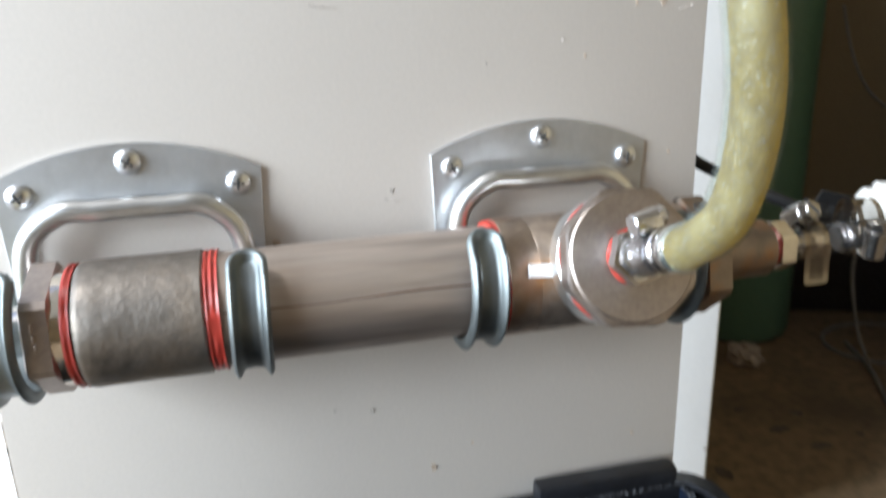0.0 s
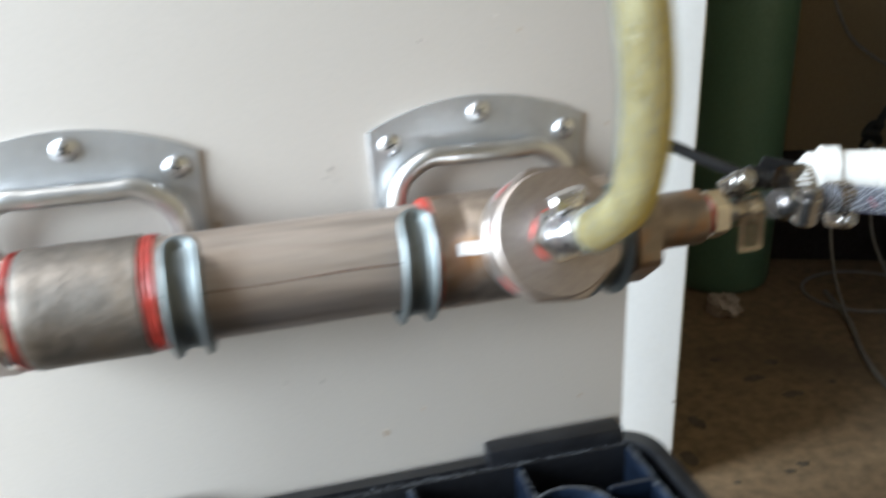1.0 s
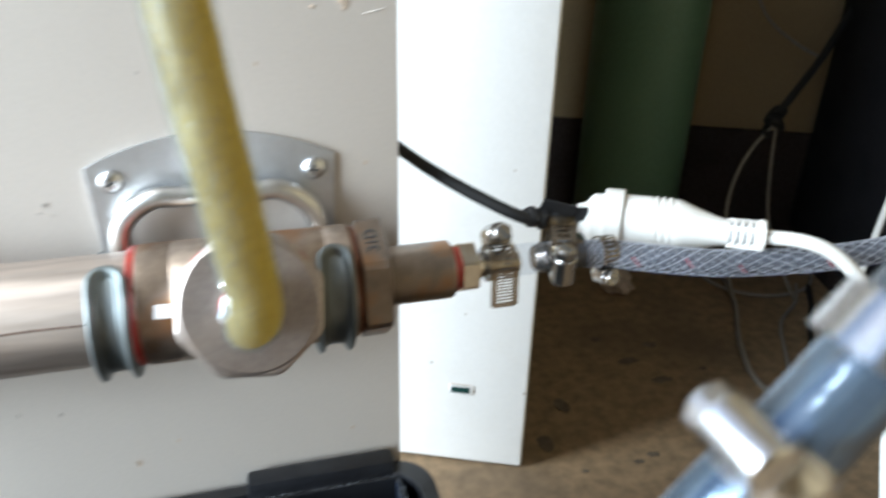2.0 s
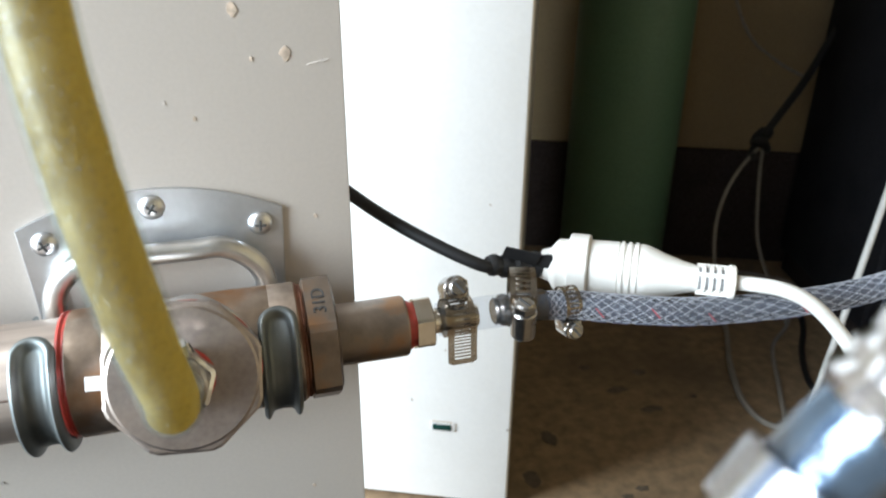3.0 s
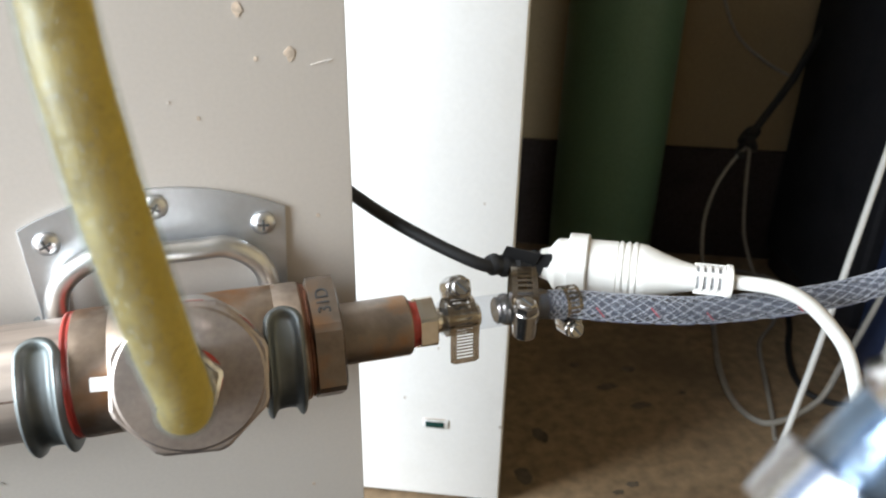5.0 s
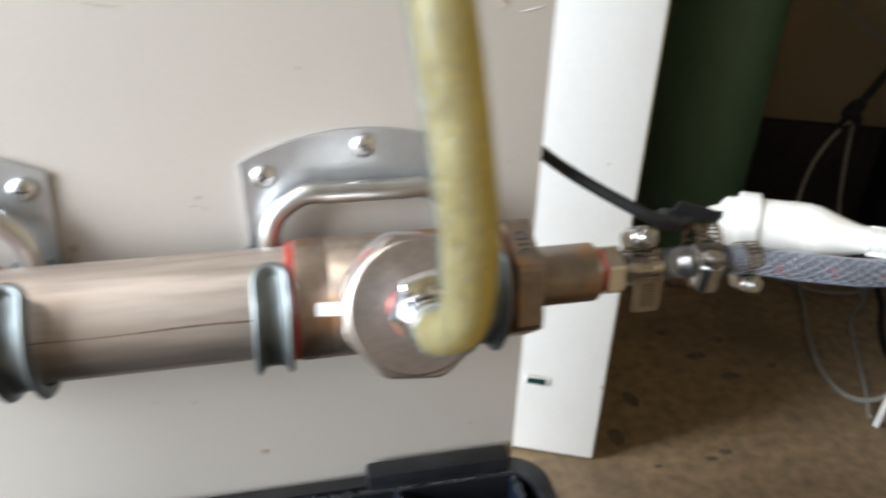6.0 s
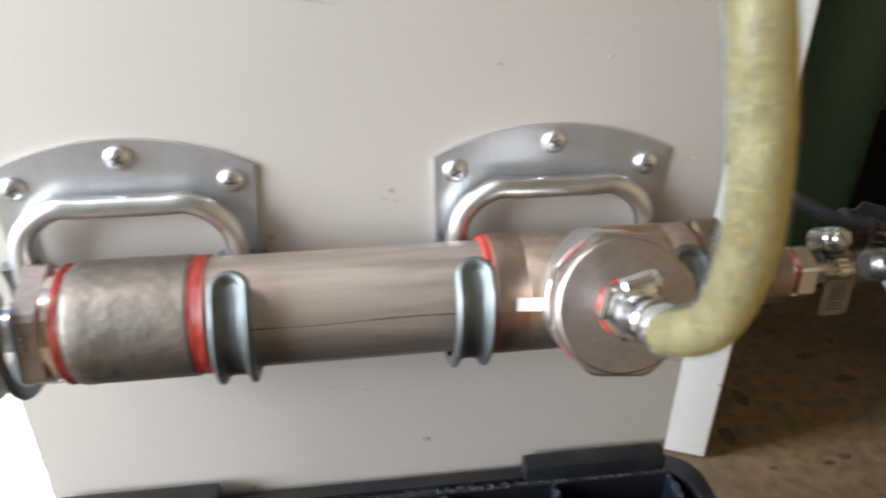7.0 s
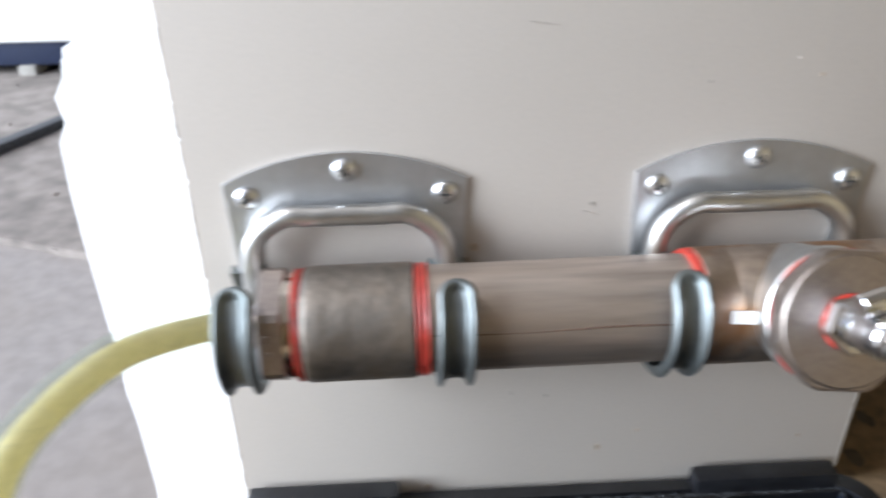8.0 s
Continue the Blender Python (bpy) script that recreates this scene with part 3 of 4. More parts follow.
    lathe(bm, [(0.0486, 0.006), (0.0486, 0.0124), (0.0498, 0.0121), (0.0504, 0.0110), (0.0508, 0.006)], br, 40, 0.03)
    part("seal", bm, M_RED, t, "red silicone ring round the nozzle")
    bm = bmesh.new()
    prism(bm, 6, 0.0128, 0.0500, 0.0575, br, 0.0007, 0.2)
    part("nozzle_nut", bm, M_CHROME, t, sharp=14)
    bm = bmesh.new()
    lathe(bm, [(0.0565, 0.006), (0.0565, 0.0080), (0.0605, 0.0080), (0.0612, 0.0072), (0.0625, 0.0086), (0.0690, 0.0086), (0.0698, 0.0078), (0.0712, 0.0088), (0.0780, 0.0088), (0.0790, 0.0080), (0.0805, 0.0089), (0.0880, 0.0089), (0.0900, 0.0075), (0.093, 0.0055)], br, 36)
    part("nozzle", bm, M_CHROME, t)
    # white tab stuck to the run beside the neck
    bm = bmesh.new()
    block(bm, (0.0125, 0.0012, 0.0060), pose(0.0258, -0.0644, 0.4330, -22, 4, 0), 0.0003, 1)
    part("tape_tab", bm, M_WHITETAPE, t, "small white tape tab")
    # right end: seal, hexagon bushing, small nipple, brass nut
    bm = bmesh.new()
    lathe(bm, [(0.1072, 0.022), (0.1072, 0.0276), (0.1080, 0.0272), (0.1085, 0.0262), (0.1092, 0.0268), (0.1100, 0.0262), (0.1100, 0.022)], ax, 56, 0.012)
    part("rusty_thread", bm, M_RUST, t, "rusty thread with traces of red sealant")
    bm = bmesh.new()
    prism(bm, 6, 0.0300, 0.1096, 0.1240, ax, 0.0012, radians(20))
    hexr = part("hex_bushing", bm, M_NIPPLE, t, sharp=14)
    n, d = Vector((0, -math.cos(radians(70)), math.sin(radians(70)))), Vector((0, math.sin(radians(70)), math.cos(radians(70))))
    flat = Matrix((d, Vector((-1, 0, 0)), n)).transposed().to_4x4()
    # dark colour stands in for the shaded edges of the letters
    letters(hexr, "31D", 0.0085, Matrix.Translation(Vector((0.1168, AX_Y, AX_Z + 0.0011)) + n * 0.0270) @ flat, M_SHADE)
    rn = 0.0148
    bm = bmesh.new()
    lathe(bm, [(0.1235, rn - 0.003), (0.1235, rn), (0.1570, rn), (0.1580, rn - 0.0008), (0.1580, rn - 0.004)], ax, 56, 0.004)
    part("nipple", bm, M_NIPPLE, t, "small rust-tinged stainless nipple")
    bm = bmesh.new()
    lathe(bm, [(0.1577, 0.008), (0.1577, 0.0126), (0.1593, 0.0120), (0.1615, 0.0110), (0.1615, 0.007)], ax, 40, 0.03)
    part("seal", bm, M_RED, t, "bead of red silicone sealant")
    bm = bmesh.new()
    prism(bm, 6, 0.0133, 0.1611, 0.1712, ax, 0.0009, radians(26))
    part("hex_nut", bm, M_NUT, t, "nickel-plated brass hexagon nut", sharp=14)
    bm = bmesh.new()
    lathe(bm, [(0.1705, 0.0064), (0.175, 0.0064), (0.177, 0.0056), (0.1945, 0.0056), (0.1950, 0.004)], ax, 32)
    part("hose_tail", bm, M_BRASS, t)
    return t, br


pipe_thing, BRANCH_FRAME = build_pipe()


# ---- hose clamps ----
def build_clamp(m, r, label, slots=26, width=0.0105, tail=0.0, screw_at=90, plain=False, way=90, big=1.0):
    t = thing("hose_clamp", label, "clamp", "hose clamps on the hoses")
    t.matrix_basis = m
    th = 0.0008

    # the band: one closed strip, its slots cut through
    rail = width * 0.22
    cols = [-width / 2, -width / 2 + rail, width / 2 - rail, width / 2]
    bm = bmesh.new()
    rows = []
    for i in range(slots * 2):
        a = math.pi * i / slots
        rows.append([bm.verts.new(((r + th) * math.cos(a), (r + th) * math.sin(a), d)) for d in cols])
    for i, p in enumerate(rows):
        q = rows[(i + 1) % len(rows)]
        for c in range(3):
            if plain or c != 1 or i % 2 == 0:
                bm.faces.new((p[c], q[c], q[c + 1], p[c + 1]))
    bmesh.ops.solidify(bm, geom=bm.faces[:], thickness=th)
    part("band", bm, M_CHROME if plain else M_BAND, t, "smooth bright band" if plain else "slotted stainless band")
    a = radians(screw_at)
    if tail:
        # one slotted strip hanging down, with rounded corners at its end
        bm = bmesh.new()
        n = 10
        pitch = tail / n
        lean = pose(-(r + 0.0024), 0, 0, 0, 0, 7)
        cols = [-width / 2, -width / 2 + rail, width / 2 - rail, width / 2]
        levels = [0.0]
        for i in range(n):
            levels += [-pitch * (i + 0.55), -pitch * (i + 1)]
        levels += [-tail - 0.0016, -tail - 0.0028]
        grid = []
        for k, y in enumerate(levels):
            pinch = 0.72 if k == len(levels) - 1 else 1.0
            bend = -0.0022 * (y / tail) ** 2
            grid.append([bm.verts.new(lean @ Vector((bend, y, c * pinch))) for c in cols])
        for k, (p, q) in enumerate(zip(grid, grid[1:])):
            for c in range(3):
                if c == 1 and k % 2 == 1 and k < 2 * n:
                    continue
                bm.faces.new((p[c], p[c + 1], q[c + 1], q[c]))
        bmesh.ops.solidify(bm, geom=bm.faces[:], thickness=th)
        part("band_end", bm, M_BAND, t, "loose slotted band end")
    h = pose(0, 0, 0, 0, 0, screw_at) @ pose(r + 0.0042 * big, 0, 0, way) @ Matrix.Scale(big, 4)
    bm = bmesh.new()
    lathe(bm, [(-0.0062, 0.0026), (-0.0062, 0.0044), (-0.0056, 0.0049), (0.0056, 0.0049), (0.0062, 0.0044), (0.0062, 0.0026)], h, 24)
    block(bm, (0.0042, 0.0098, 0.0118), h @ pose(-0.0022, 0, 0), 0.0008)
    part("housing", bm, M_CHROME if plain else M_CLAMP, t)
    bm = bmesh.new()
    prism(bm, 6, 0.0044, 0.0060, 0.0096, h, 0.0005)
    lathe(bm, [(0.0096, 0.0036), (0.0102, 0.0030)], h, 18)
    s = part("screw", bm, M_CHROME if plain else M_CLAMP, t, "hexagon worm screw", sharp=14)
    bm = bmesh.new()
    # driver slot as a dark bar, the shade within it painted
    block(bm, (0.0058, 0.0010, 0.0008), h @ pose(0, 0, 0.0101, 0, 0, 40), 0.0001, 1)
    part("slot", bm, M_SHADE, s)
    return t


# ---- yellow hoses ----
def build_hose(name, pts, r, label, inner=0.80, lean=(0, 0, 0), fluid=M_YELLOW):
    t = thing(name, label, "hose", "clear hoses filled with yellow fluid", at=(0, 0, 0))
    path = glide(pts, 64)
    bm = bmesh.new()
    tube(bm, path, r, 28, False, 0.012)
    tube(bm, path, r * 0.90, 28, False, 0.012)
    part("tube", bm, M_TUBE, t, "cloudy clear plastic tube")
    bm = bmesh.new()
    tube(bm, [p + Vector(lean) * r * min(1.0, i / 14) for i, p in enumerate(path)], r * inner, 24, True, 0.03)
    part("fluid", bm, fluid, t, "yellow fluid inside")
    # small bubbles and droplets on the inside of the wall
    rnd = random.Random(len(pts) * 7)
    around = frames_along(path)
    bm = bmesh.new()
    for _ in range(120):
        p, side, over = around[rnd.randrange(4, 58)]
        a, q = rnd.uniform(0, 2 * math.pi), r * rnd.uniform(0.78, 0.88)
        size = 0.00012 + 0.00028 * rnd.random() ** 3
        jog = (around[min(64, around.index((p, side, over)) + 1)][0] - p) * rnd.random()
        m = Matrix.Translation(p + jog + q * (math.cos(a) * side + math.sin(a) * over)) @ Matrix.Diagonal((size, size, size * rnd.uniform(1, 2.2), 1))
        bmesh.ops.create_icosphere(bm, subdivisions=1, radius=1.0, matrix=m)
    tagged(part("bubble", bm, M_BUBBLE, t, "tiny pale bubbles on the tube wall"), kind="stuff")
    return t


nozzle_tip = BRANCH_FRAME @ Vector((0, 0, 0.0870))
nozzle_in = BRANCH_FRAME @ Vector((0, 0, 0.0935))
HOSE = [nozzle_tip, nozzle_in, (0.0625, -0.1436, 0.4766), (0.0592, -0.1565, 0.513), (0.0531, -0.1549, 0.5575), (0.0481, -0.1392, 0.6012), (0.046, -0.10, 0.68), (0.05, -0.03, 0.80), (0.055, 0.02, 0.935)]
build_hose("yellow_hose", HOSE, 0.0097, "cloudy clear hose with yellow fluid on the tee nozzle", 0.83, (0.02, -0.05, 0))
build_hose("yellow_hose", [(-0.202, -0.0368, 0.420), (-0.215, -0.040, 0.4232), (-0.2421, -0.0656, 0.4305), (-0.2634, -0.0914, 0.4250), (-0.2771, -0.118, 0.4115), (-0.287, -0.142, 0.37), (-0.292, -0.158, 0.30), (-0.30, -0.16, 0.15), (-0.34, -0.15, 0.014)],
           0.0096, "cloudy clear hose with yellow fluid on the coupling end", 0.66, (0.03, 0, -0.16), M_YELLOW_LIT)
build_clamp(BRANCH_FRAME @ pose(0, 0, 0.0690), 0.0091, "bright worm-drive clamp on the tee nozzle", 22, 0.0105, 0.0, 105, True, 90, 0.95)


# ---- braided hose, its clamps and the clear joint ----
BRAID = [(0.2265, -0.0385, 0.4250), (0.245, -0.0420, 0.4248), (0.28, -0.0475, 0.4198), (0.3222, -0.0500, 0.4144), (0.3953, -0.0489, 0.4104), (0.4551, -0.0470, 0.4156), (0.52, -0.045, 0.436), (0.62, -0.02, 0.44), (0.74, 0.02, 0.36), (0.80, 0.05, 0.15), (0.82, 0.08, 0.012)]


def build_braid():
    t = thing("braided_hose", "blue-grey clear hose with white braid, on a brass tail", "hose")
    r = 0.0074
    path = glide(BRAID, 220)
    bm = bmesh.new()
    tube(bm, path, r, 24, False)
    part("tube", bm, M_BRAIDTUBE, t)
    bm = bmesh.new()
    tube(bm, path, r * 0.62, 16, True)
    part("bore", bm, material("hose_bore", (0.18, 0.19, 0.235), rough=0.5), t, "grey inner bore")
    fr = frames_along(path)
    count, pitch = 5, 0.034
    step = sum((b - a).length for a, b in zip(path, path[1:])) / (len(path) - 1)
    for way in (1, -1):
        for k in range(count):
            pts = []
            for i, (p, s, o) in enumerate(fr[6:130]):
                for sub in (0.0, 0.5):
                    a = way * 2 * math.pi * ((i + sub) * step / pitch + k / count)
                    q = p + (fr[min(i + 13, len(fr) - 1)][0] - p) * sub
                    pts.append(q + (r + 0.00005) * (math.cos(a) * s + math.sin(a) * o))
            bm = bmesh.new()
            tube(bm, pts, 0.00014, 4, False)
            part("thread", bm, M_THREAD, t)
    bm = bmesh.new()
    for i in range(26, 100):
        p, s, o = fr[i]
        if i % 7 in (0, 6):
            continue
        d = (fr[i + 1][0] - p).normalized()
        n = (-0.55 * Vector((0, 1, 0)) - 0.8 * Vector((0, 0, 1)))
        n = (n - d * n.dot(d)).normalized()
        w = d.cross(n).normalized()
        fm = Matrix((d, w, n)).transposed().to_4x4()
        block(bm, (0.0016, 0.0022 if i % 3 else 0.0016, 0.0004), Matrix.Translation(p + n * (r + 0.0003)) @ fm, 0.0001, 1)
    part("printed_mark", bm, M_INK, t, "line of unreadable printed marks")
    # short red tracer strokes in the braid
    for i in (30, 47, 64, 82):
        bm = bmesh.new()
        p, s, o = fr[i]
        d = (fr[i + 1][0] - p).normalized()
        n = Vector((-0.2, -0.8, 0.25 if i % 2 else 0.05))
        n = (n - d * n.dot(d)).normalized()
        fm = Matrix((d, d.cross(n).normalized(), n)).transposed().to_4x4()
        block(bm, (0.0075, 0.0006, 0.0004), Matrix.Translation(p + n * (r + 0.0002)) @ fm @ pose(0, 0, 0, 0, 0, 42), 0.0001, 1)
        part("tracer_thread", bm, M_REDINK, t, "short red tracer thread")
    return t


build_braid()


def build_joint():
    t = thing("joint_tube", "short clear tube joining the brass tail and braided hose", "tube")
    bm = bmesh.new()
    tube(bm, [Vector((x, AX_Y - 0.0004, AX_Z + 0.0096 * x + 0.0008)) for x in (0.1745, 0.19, 0.205, 0.2255)], 0.0083, 28, True)
    part("sleeve", bm, M_CLEAR, t)
    bm = bmesh.new()
    lathe(bm, [(0.2030, 0.0035), (0.2030, 0.0060), (0.2040, 0.0070), (0.2055, 0.0064), (0.2067, 0.0078), (0.2090, 0.0082), (0.2110, 0.0074), (0.2130, 0.0082), (0.2150, 0.0074), (0.2170, 0.0082), (0.2300, 0.0080), (0.2300, 0.005)], along_x(AX_Y - 0.0004, AX_Z + 0.0008), 32)
    part("ferrule", bm, material("smoky_ferrule", (0.20, 0.18, 0.17), rough=0.25, metal=1.0), t, "dark metal ferrule")
    return t


build_joint()
CL = along_x(AX_Y, AX_Z)
build_clamp(CL @ pose(0, 0.0008, 0.1842), 0.0088, "worm-drive clamp with a loose slotted end on the clear tube", 22, 0.0148, 0.0175, 60, False, -90, 1.25)
build_clamp(CL @ pose(0.0035, 0.0045, 0.2195) @ pose(0, 0, 0, 0, -17, 0), 0.0145, "large worm-drive clamp holding hose and plug together", 34, 0.0130, 0.0, 190, False, 90, 1.25)
build_clamp(CL @ pose(-0.0036, 0.0012, 0.2420), 0.0083, "narrow worm-drive clamp on the braided hose", 22, 0.0085, 0.0, -105)


# ---- white coupler plug and its cables ----
def build_plug():
    t = thing("cable_coupler", "white plastic extension-cord coupler tied beside the hose", "plug")
    a, z = Vector((0.2480, 0.0081, 0.4237)), Vector((0.850, -0.525, 0.036)).normalized()
    x = z.cross(Vector((0, 0, 1))).normalized()
    m = Matrix.Translation(a) @ Matrix((x, z.cross(x), z)).transposed().to_4x4() @ Matrix.Diagonal((0.97, 0.97, 0.83, 1))
    bm = bmesh.new()
    lathe(bm, [(-0.001, 0.006), (0.000, 0.0085), (0.006, 0.0100), (0.0095, 0.0140), (0.0115, 0.0156), (0.0190, 0.0158)], m, 48)
    part("plug_end", bm, M_PLUG, t)
    bm = bmesh.new()
    lathe(bm, [(0.0188, 0.0140), (0.0188, 0.0188), (0.0196, 0.0194), (0.0312, 0.0194), (0.0322, 0.0186), (0.0322, 0.0140)], m, 48)
    part("collar", bm, M_PLUG, t)
    bm = bmesh.new()
    prof = [(0.0318, 0.0166), (0.0510, 0.0168)]
    for k in range(3):
        d = 0.0510 + 0.0046 * k
        prof += [(d + 0.0004, 0.0160), (d + 0.0009, 0.0160), (d + 0.0014, 0.0172), (d + 0.0034, 0.0172), (d + 0.0038, 0.0164)]
    prof += [(0.0665, 0.0166), (0.0700, 0.0161), (0.0800, 0.0128), (0.0920, 0.0093), (0.1000, 0.0077), (0.1020, 0.0074)]
    lathe(bm, prof, m, 48)
    part("socket_body", bm, M_PLUG, t)
    bm = bmesh.new()
    lathe(bm, [(0.1015, 0.0040), (0.1015, 0.0066), (0.1235, 0.0060), (0.1235, 0.004)], m, 24)
    part("strain_core", bm, M_GREYSIDE, t)
    for k in range(4):
        bm = bmesh.new()
        d = 0.1040 + 0.0046 * k
        lathe(bm, [(d, 0.0058), (d, 0.0082), (d + 0.0022, 0.0081), (d + 0.0022, 0.0058)], m, 32)
        part("relief_ring", bm, M_PLUG, t)
    for k in range(4):
        bm = bmesh.new()
        an = radians(45 + 90 * k)
        block(bm, (0.0034, 0.0020, 0.021), m @ pose(0.0074 * math.cos(an), 0.0074 * math.sin(an), 0.1115, 0, 0, 45 + 90 * k), 0.0003, 1)
        part("relief_rib", bm, M_PLUG, t)
    bm = bmesh.new()
    lathe(bm, [(0.1205, 0.005), (0.1205, 0.0090), (0.1213, 0.0096), (0.1240, 0.0094), (0.1248, 0.0085), (0.1248, 0.004)], m, 32)
    part("relief_end", bm, M_PLUG, t)
    return m


plug_frame = build_plug()


def build_cable(name, pts, r, mat, label, n=60):
    bm = bmesh.new()
    tube(bm, glide(pts, n), r, 12)
    return tagged(part(name, bm, mat), label, "cable")


build_cable("black_cable", [(0.085, 0.085, 0.512), (0.1115, 0.0584, 0.4917), (0.1584, 0.0273, 0.4566), (0.2044, 0.0012, 0.4335), (0.226, 0.0045, 0.4265), plug_frame @ Vector((0, 0, 0.004))], 0.0036, M_BLACKCABLE, "black rubber cable running from behind the board to the plug")
bm = bmesh.new()
tape = [Vector((0.2130, 0.0020, 0.4305)), Vector((0.226, 0.0040, 0.4268)), Vector((0.238, 0.0060, 0.4250)), plug_frame @ Vector((0, 0, 0.003))]
tube(bm, glide(tape, 16), [0.0046 + 0.0016 * abs(math.sin(i * 1.1)) + 0.00015 * i for i in range(17)], 10)
block(bm, (0.020, 0.0010, 0.012), pose(0.2315, 0.0000, 0.4335, 24, 14, -14), 0.0002, 1)
block(bm, (0.014, 0.0010, 0.009), pose(0.2430, -0.0010, 0.4300, 10, -8, -30), 0.0002, 1)
tagged(part("tape_wrap", bm, M_BLACKCABLE), "black insulating tape wound round the cable end", "tape")
build_cable("white_cable", [plug_frame @ Vector((0, 0, 0.118)), plug_frame @ Vector((0, 0, 0.127)), (0.352, -0.0605, 0.4290), (0.367, -0.068, 0.4225), (0.384, -0.074, 0.4060), (0.396, -0.079, 0.3880), (0.410, -0.083, 0.352), (0.428, -0.085, 0.30), (0.46, -0.08, 0.22), (0.53, -0.04, 0.14), (0.64, 0.05, 0.07), (0.76, 0.12, 0.006)], 0.0040, M_WHITECABLE, "white round cable from the coupler down to the floor")
build_cable("floor_cable", [(0.90, 0.36, 0.50), (0.8472, 0.3264, 0.3593), (0.7951, 0.2904, 0.2341), (0.7429, 0.2549, 0.1088), (0.695, 0.224, 0.003)], 0.0040, M_WHITECABLE, "straight white cord hanging to the floor")
build_cable("floor_cable", [(0.93, 0.53, 0.004), (0.89, 0.481, 0.004), (0.826, 0.432, 0.004), (0.774, 0.353, 0.004), (0.732, 0.286, 0.004), (0.700, 0.240, 0.004)], 0.0030, M_GREYCABLE, "thin pale cord lying on the floor")

# ---- white tower behind the board ----
def build_tower():
    t = thing("white_cabinet", "white enamelled metal cabinet standing on the floor", "cabinet")
    w, d, h = 0.21, 0.32, 1.15
    base = Matrix.Translation((0.329, 0.236, 0)) @ ROOM
    bm = bmesh.new()
    block(bm, (w, 0.02, h - 0.003), base @ pose(-w / 2, 0.010, h / 2 + 0.0015), 0.004, 3)
    part("front_panel", bm, M_WHITE, t)
    # the body is a darker grey than the white front panel
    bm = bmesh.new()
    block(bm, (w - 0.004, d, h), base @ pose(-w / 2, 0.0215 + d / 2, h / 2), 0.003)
    part("body", bm, M_GREYSIDE, t, "body of the cabinet, darker than its front panel")
    u = (0.263 - 0.329) / UX
    bm = bmesh.new()
    block(bm, (0.0262, 0.0016, 0.0110), base @ pose(u, -0.0006, 0.1040), 0.0005)
    f = part("badge", bm, M_WHITETAPE, t, "small white badge with a dark window")
    bm = bmesh.new()
    block(bm, (0.0200, 0.0012, 0.0076), base @ pose(u - 0.0008, -0.0014, 0.1035), 0.0003)
    part("badge_window", bm, M_TEAL, f)
    bm = bmesh.new()
    block(bm, (0.0225, 0.0012, 0.0010), base @ pose(u - 0.001, -0.0012, 0.1103), 0.0002, 1)
    part("printed_mark", bm, M_SPECK, f, "line of unreadable small print")
    for k, (du, z, r) in enumerate(((-0.105, 0.135, 0.0015), (-0.07, 0.20, 0.001), (-0.003, 0.107, 0.002), (-0.03, 0.36, 0.0012))):
        bm = bmesh.new()
        slab(bm, blob_outline(0, 0, r, k, 12, 0.8), 0.0003, base @ pose(du, -0.0001, z) @ UPRIGHT)
        part("speck", bm, M_GREYSPECK, t)


build_tower()


# ---- white plastic-wrapped slab beside the board ----
def build_wrap():
    rnd = random.Random(4)
    left = [(-0.104 + rnd.uniform(-0.003, 0.003), 0.02 + 0.03 * i) for i in range(15)]
    outline = [(0.02, 0.0), (0.02, 0.57), (-0.020, 0.553), (-0.055, 0.538), (-0.088, 0.524), (-0.092, 0.51), (-0.090, 0.495), (-0.099, 0.487), (-0.103, 0.47)] + left[::-1] + [(-0.102, 0.0)]
    bm = bmesh.new()
    slab(bm, outline, 0.022, Matrix.Translation((-0.2165, 0.049, 0)) @ pose(0, 0, 0, 0, 0, -30) @ UPRIGHT, 0.006, 3)
    ob = part("wrapped_slab", bm, M_FOAM)
    tagged(ob, "white plastic-wrapped slab with an uneven edge leaning behind the board", "slab")


build_wrap()


